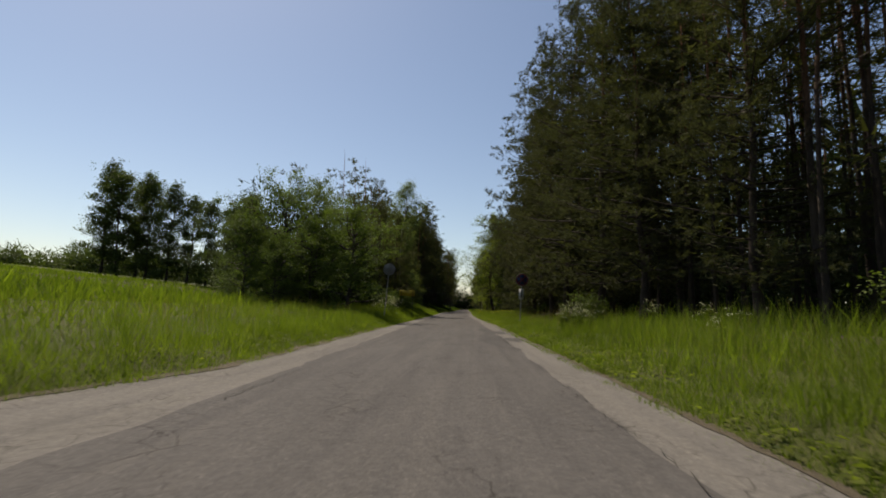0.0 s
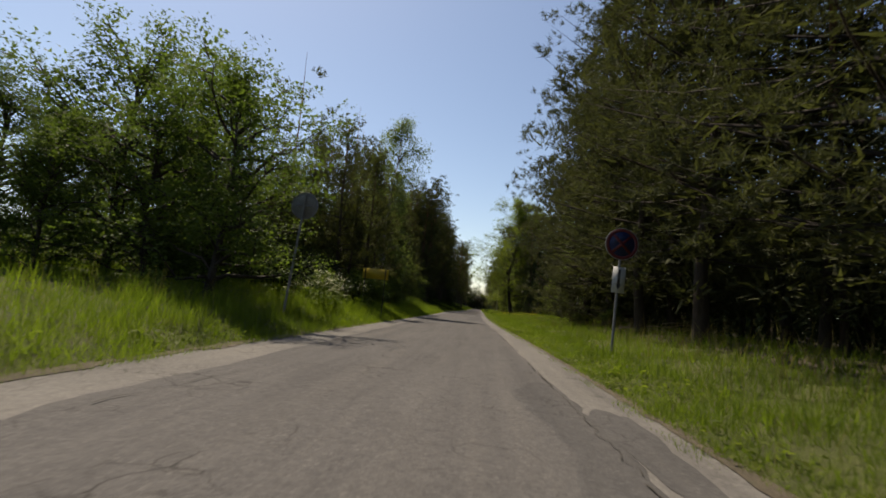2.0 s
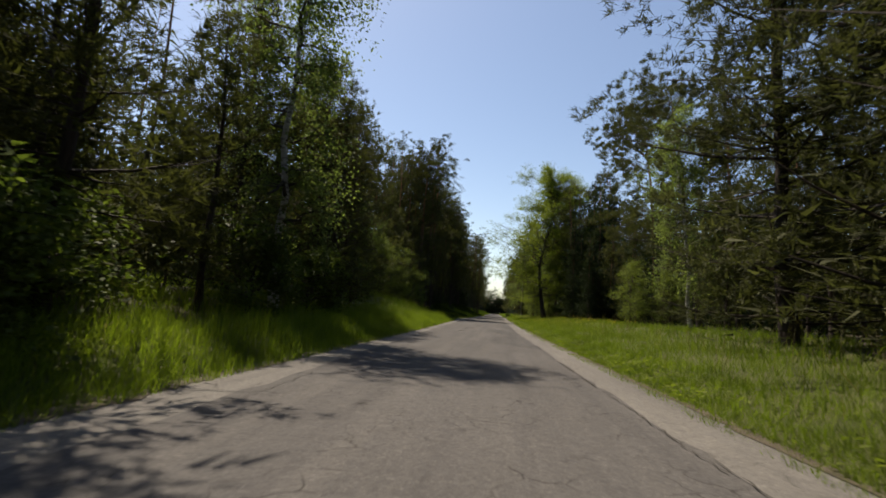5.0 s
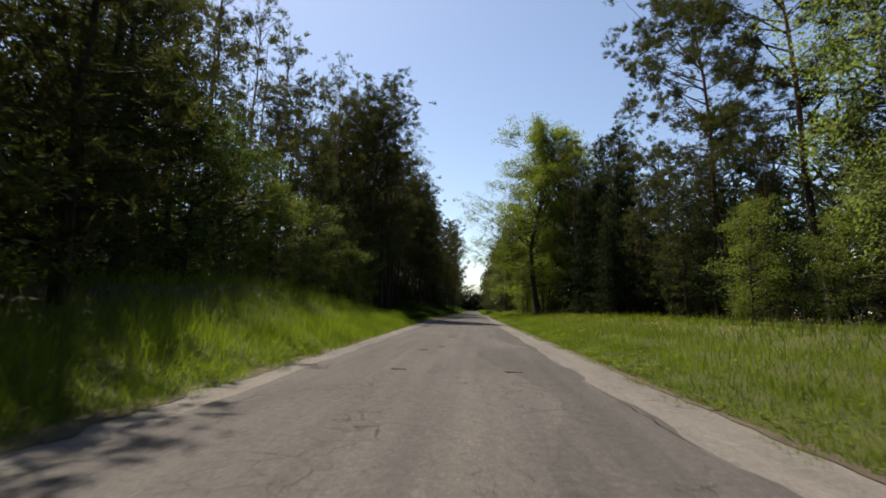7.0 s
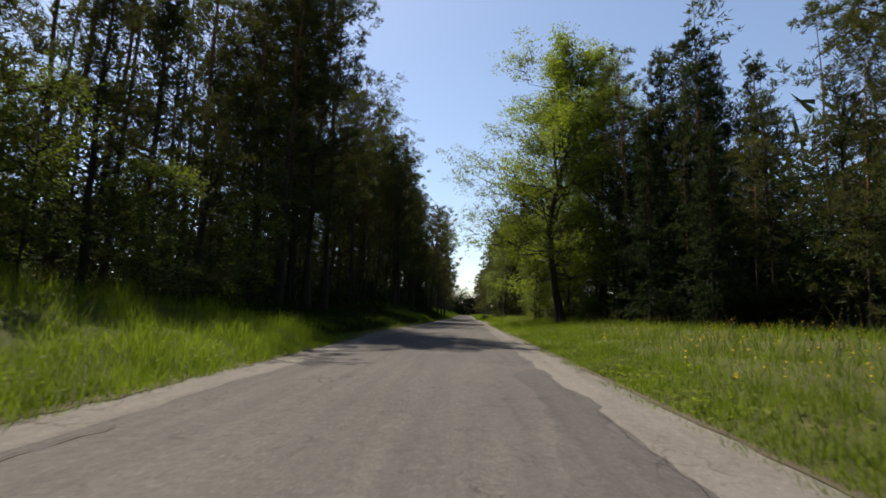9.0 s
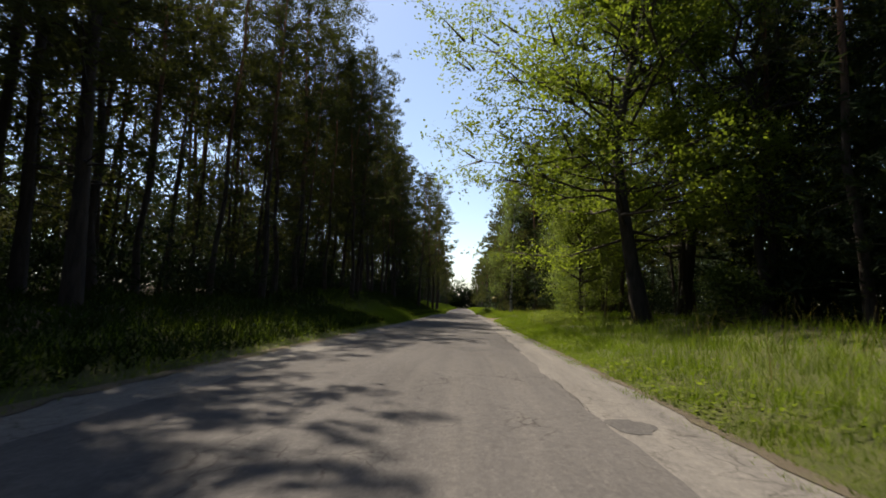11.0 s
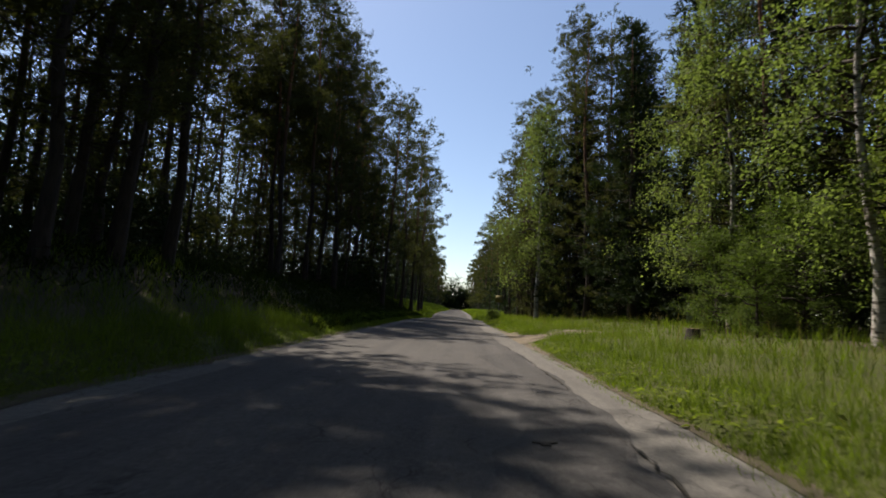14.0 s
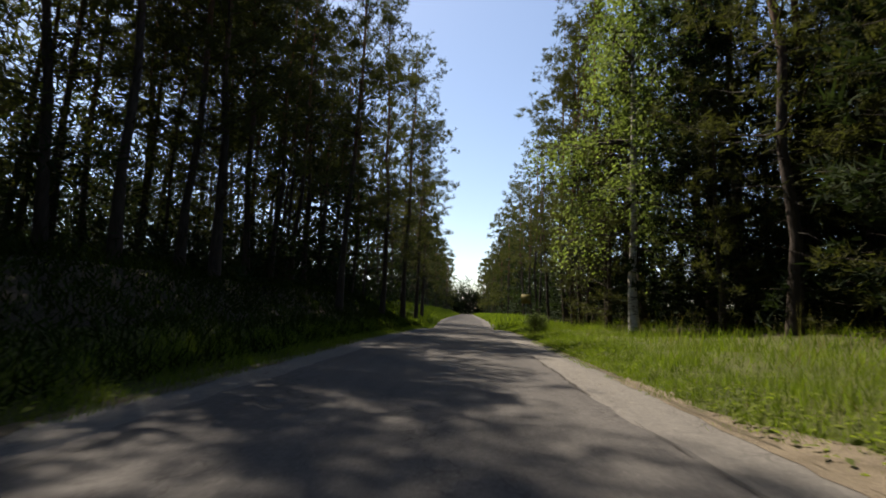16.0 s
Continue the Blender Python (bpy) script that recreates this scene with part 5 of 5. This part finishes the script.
def no_stopping_sign(x, y):
    e = base("road_sign", "round red and blue road sign on a leaning steel pole", "road sign")
    e.matrix_basis = pose(x, y, float(height(x, y)) - 0.05, 0, 2.0, 0)
    one(lambda b: b.tube([[0, 0.04, -0.3], [0, 0.04, 1.5], [0, 0.04, 2.85]], [0.03] * 3, 10, 0, True), "pole", [M_STEEL], e, "thin galvanised pole", True)
    c = Matrix.Translation((0, 0, 2.58))

    def lifted(fn, name, mats, label=""):
        o = one(fn, name, mats, e, label)
        o.matrix_basis = c
        return o
    lifted(lambda b: (disc(b, 0.0, 0.365, 0.0, 0.006, 0), disc(b, 0.35, 0.365, -0.006, 0.03, 0)), "back_plate", [M_GREY], "grey metal back plate")
    lifted(lambda b: disc(b, 0.0, 0.28, -0.008, 0.007, 0), "face", [M_BLUE], "blue face darkened for backlight")
    lifted(lambda b: disc(b, 0.28, 0.35, -0.009, 0.008, 0), "rim", [M_RED], "red rim")

    def bar(sign):
        def f(b):
            q = 0.7071
            w, L = 0.032, 0.285
            v = []
            for yy in (-0.012, -0.0085):
                for p, s in ((-L, -w), (-L, w), (L, w), (L, -w)):
                    v.append([(p * q - s * q), yy, sign * (p * q + s * q)])
            b.add(v, [[0, 1, 2, 3], [4, 7, 6, 5], [0, 4, 5, 1], [2, 6, 7, 3], [1, 5, 6, 2], [0, 3, 7, 4]])
        return f
    lifted(bar(1), "cross_bar", [M_RED])
    o = lifted(bar(-1), "cross_bar", [M_RED])
    o.matrix_basis = c @ Matrix.Translation((0, -0.004, 0))
    p = one(lambda b: box(b, -0.14, 0.14, -0.006, 0.004, 1.47, 2.06), "plate", [M_WHITE], e, "white supplementary plate")
    def arrow(b):
        box(b, -0.028, 0.028, -0.012, -0.007, 1.66, 2.0)
        b.add([[-0.06, -0.012, 1.67], [0.06, -0.012, 1.67], [0, -0.012, 1.54], [-0.06, -0.007, 1.67], [0.06, -0.007, 1.67], [0, -0.007, 1.54]], [[0, 2, 1], [3, 4, 5]])
    one(arrow, "arrow", [M_BLACK], p, "black downward arrow")


no_stopping_sign(3.02, 27.9)


def back_sign(x, y):
    e = base("road_sign", "back of a round grey road sign in the shade", "road sign")
    e.matrix_basis = pose(x, y, float(height(x, y)) - 0.05, 0, 3.5, 0)
    one(lambda b: b.tube([[0, -0.04, -0.3], [0, -0.04, 1.4], [0, -0.04, 3.2]], [0.03] * 3, 10, 0, True), "pole", [M_STEEL], e, "thin galvanised pole", True)
    o = one(lambda b: (disc(b, 0.0, 0.36, 0.0, 0.006, 0), disc(b, 0.345, 0.36, -0.02, 0.026, 0)), "back_plate", [M_GREY], e, "dull grey metal disc")
    o.matrix_basis = Matrix.Translation((0, 0, 2.92))
    o = one(lambda b: (box(b, -0.2, 0.2, -0.03, -0.002, -0.02, 0.02)), "bracket", [M_STEEL], e)
    o.matrix_basis = Matrix.Translation((0, 0, 2.92))


back_sign(-4.9, 28.9)


def yellow_board(x0, x1, y, z0, z1):
    e = base("sign_board", "blank yellow sign board on two dark posts in the shade", "sign board")
    zg = float(height((x0 + x1) / 2, y))
    e.matrix_basis = pose((x0 + x1) / 2, y, zg, 0, 0, -4)
    w = (x1 - x0) / 2
    one(lambda b: box(b, -w, w, 0.0, 0.012, z0 - zg, z1 - zg), "board", [M_YELLOW], e, "plain yellow board")
    for s in (-0.78, 0.78):
        one(lambda b: b.tube([[s * w, -0.035, -0.3], [s * w, -0.035, 1.0], [s * w, -0.035, z1 - zg]], [0.022] * 3, 8, 0, True), "post", [M_BLACK], e, "dark post", True)


yellow_board(-5.36, -4.16, 38.4, 1.79, 2.25)


def far_sign(x, y):
    e = base("road_sign", "small yellow road sign far down the road", "road sign")
    e.matrix_basis = pose(x, y, float(height(x, y)))
    one(lambda b: b.tube([[0, 0.04, -0.3], [0, 0.04, 2.6]], [0.03] * 2, 8, 0, True), "pole", [M_STEEL], e)
    one(lambda b: box(b, -0.45, 0.45, -0.004, 0.004, 1.7, 2.6), "board", [M_BOARD], e)


far_sign(4.53, 174.7)


def stump(x, y):
    e = base("tree_stump", "short weathered tree stump in the grass", "tree stump")
    e.matrix_basis = pose(x, y, float(height(x, y)) - 0.05) @ Matrix.Diagonal((0.8, 0.8, 0.85, 1))
    a = np.arange(14) * 2 * np.pi / 14
    r = 0.20 + 0.02 * np.sin(a * 3)
    b = Build()
    lev = [(0.0, 1.45), (0.12, 1.12), (0.34, 1.0)]
    v = np.concatenate([np.column_stack([np.cos(a) * r * k, np.sin(a) * r * k, np.full(14, z)]) for z, k in lev])
    b.add(v, [[q * 14 + i, q * 14 + (i + 1) % 14, q * 14 + 14 + (i + 1) % 14, q * 14 + 14 + i] for q in (0, 1) for i in range(14)])
    part("bark", b.mesh("bark", [M_BARK_DARK]), e)
    c = Build()
    c.add(v[28:] + [0, 0, 0.001], [list(range(14))])
    part("cut_face", c.mesh("cut_face", [M_CUT]), e, "pale sawn top")


stump(5.0, 122.2)


def wood_post(x, y):
    b = Build()
    b.tube([[0, 0, -0.3], [0.01, 0, 0.5], [0.03, 0.01, 1.05]], [0.045, 0.042, 0.036], 8, 0, True)
    o = tagged(new("post", b.mesh("post", [M_WOOD], True)), "thin weathered wooden post in the grass", "post")
    o.matrix_basis = pose(x, y, float(height(x, y)), 0, 3, 0)


wood_post(6.15, 111.9)

for i in range(9):
    b = Build()
    L = RNG.uniform(0.8, 2.2)
    k = np.linspace(0, 1, 5)
    b.tube(np.column_stack([k * L, 0.12 * np.sin(k * 4 + i), 0.10 * np.sin(k * 3)]), 0.022 * (1.1 - k), 5)
    b.tube([[0.5 * L, 0.08, 0.05], [0.75 * L, 0.3, 0.18]], [0.010, 0.004], 4)
    o = tagged(new("fallen_branch", b.mesh("fallen_branch", [M_WOOD], True)), "dry bare fallen branch lying before the trees", "branch", "fallen branches")
    x, y = 5.4 + RNG.uniform(0, 2.2), 36.5 + RNG.uniform(0, 3.0)
    o.matrix_basis = pose(x, y, float(height(x, y)) + 0.10 + 0.03 * i, RNG.uniform(-8, 8), RNG.uniform(-12, 6), RNG.uniform(-60, 40))
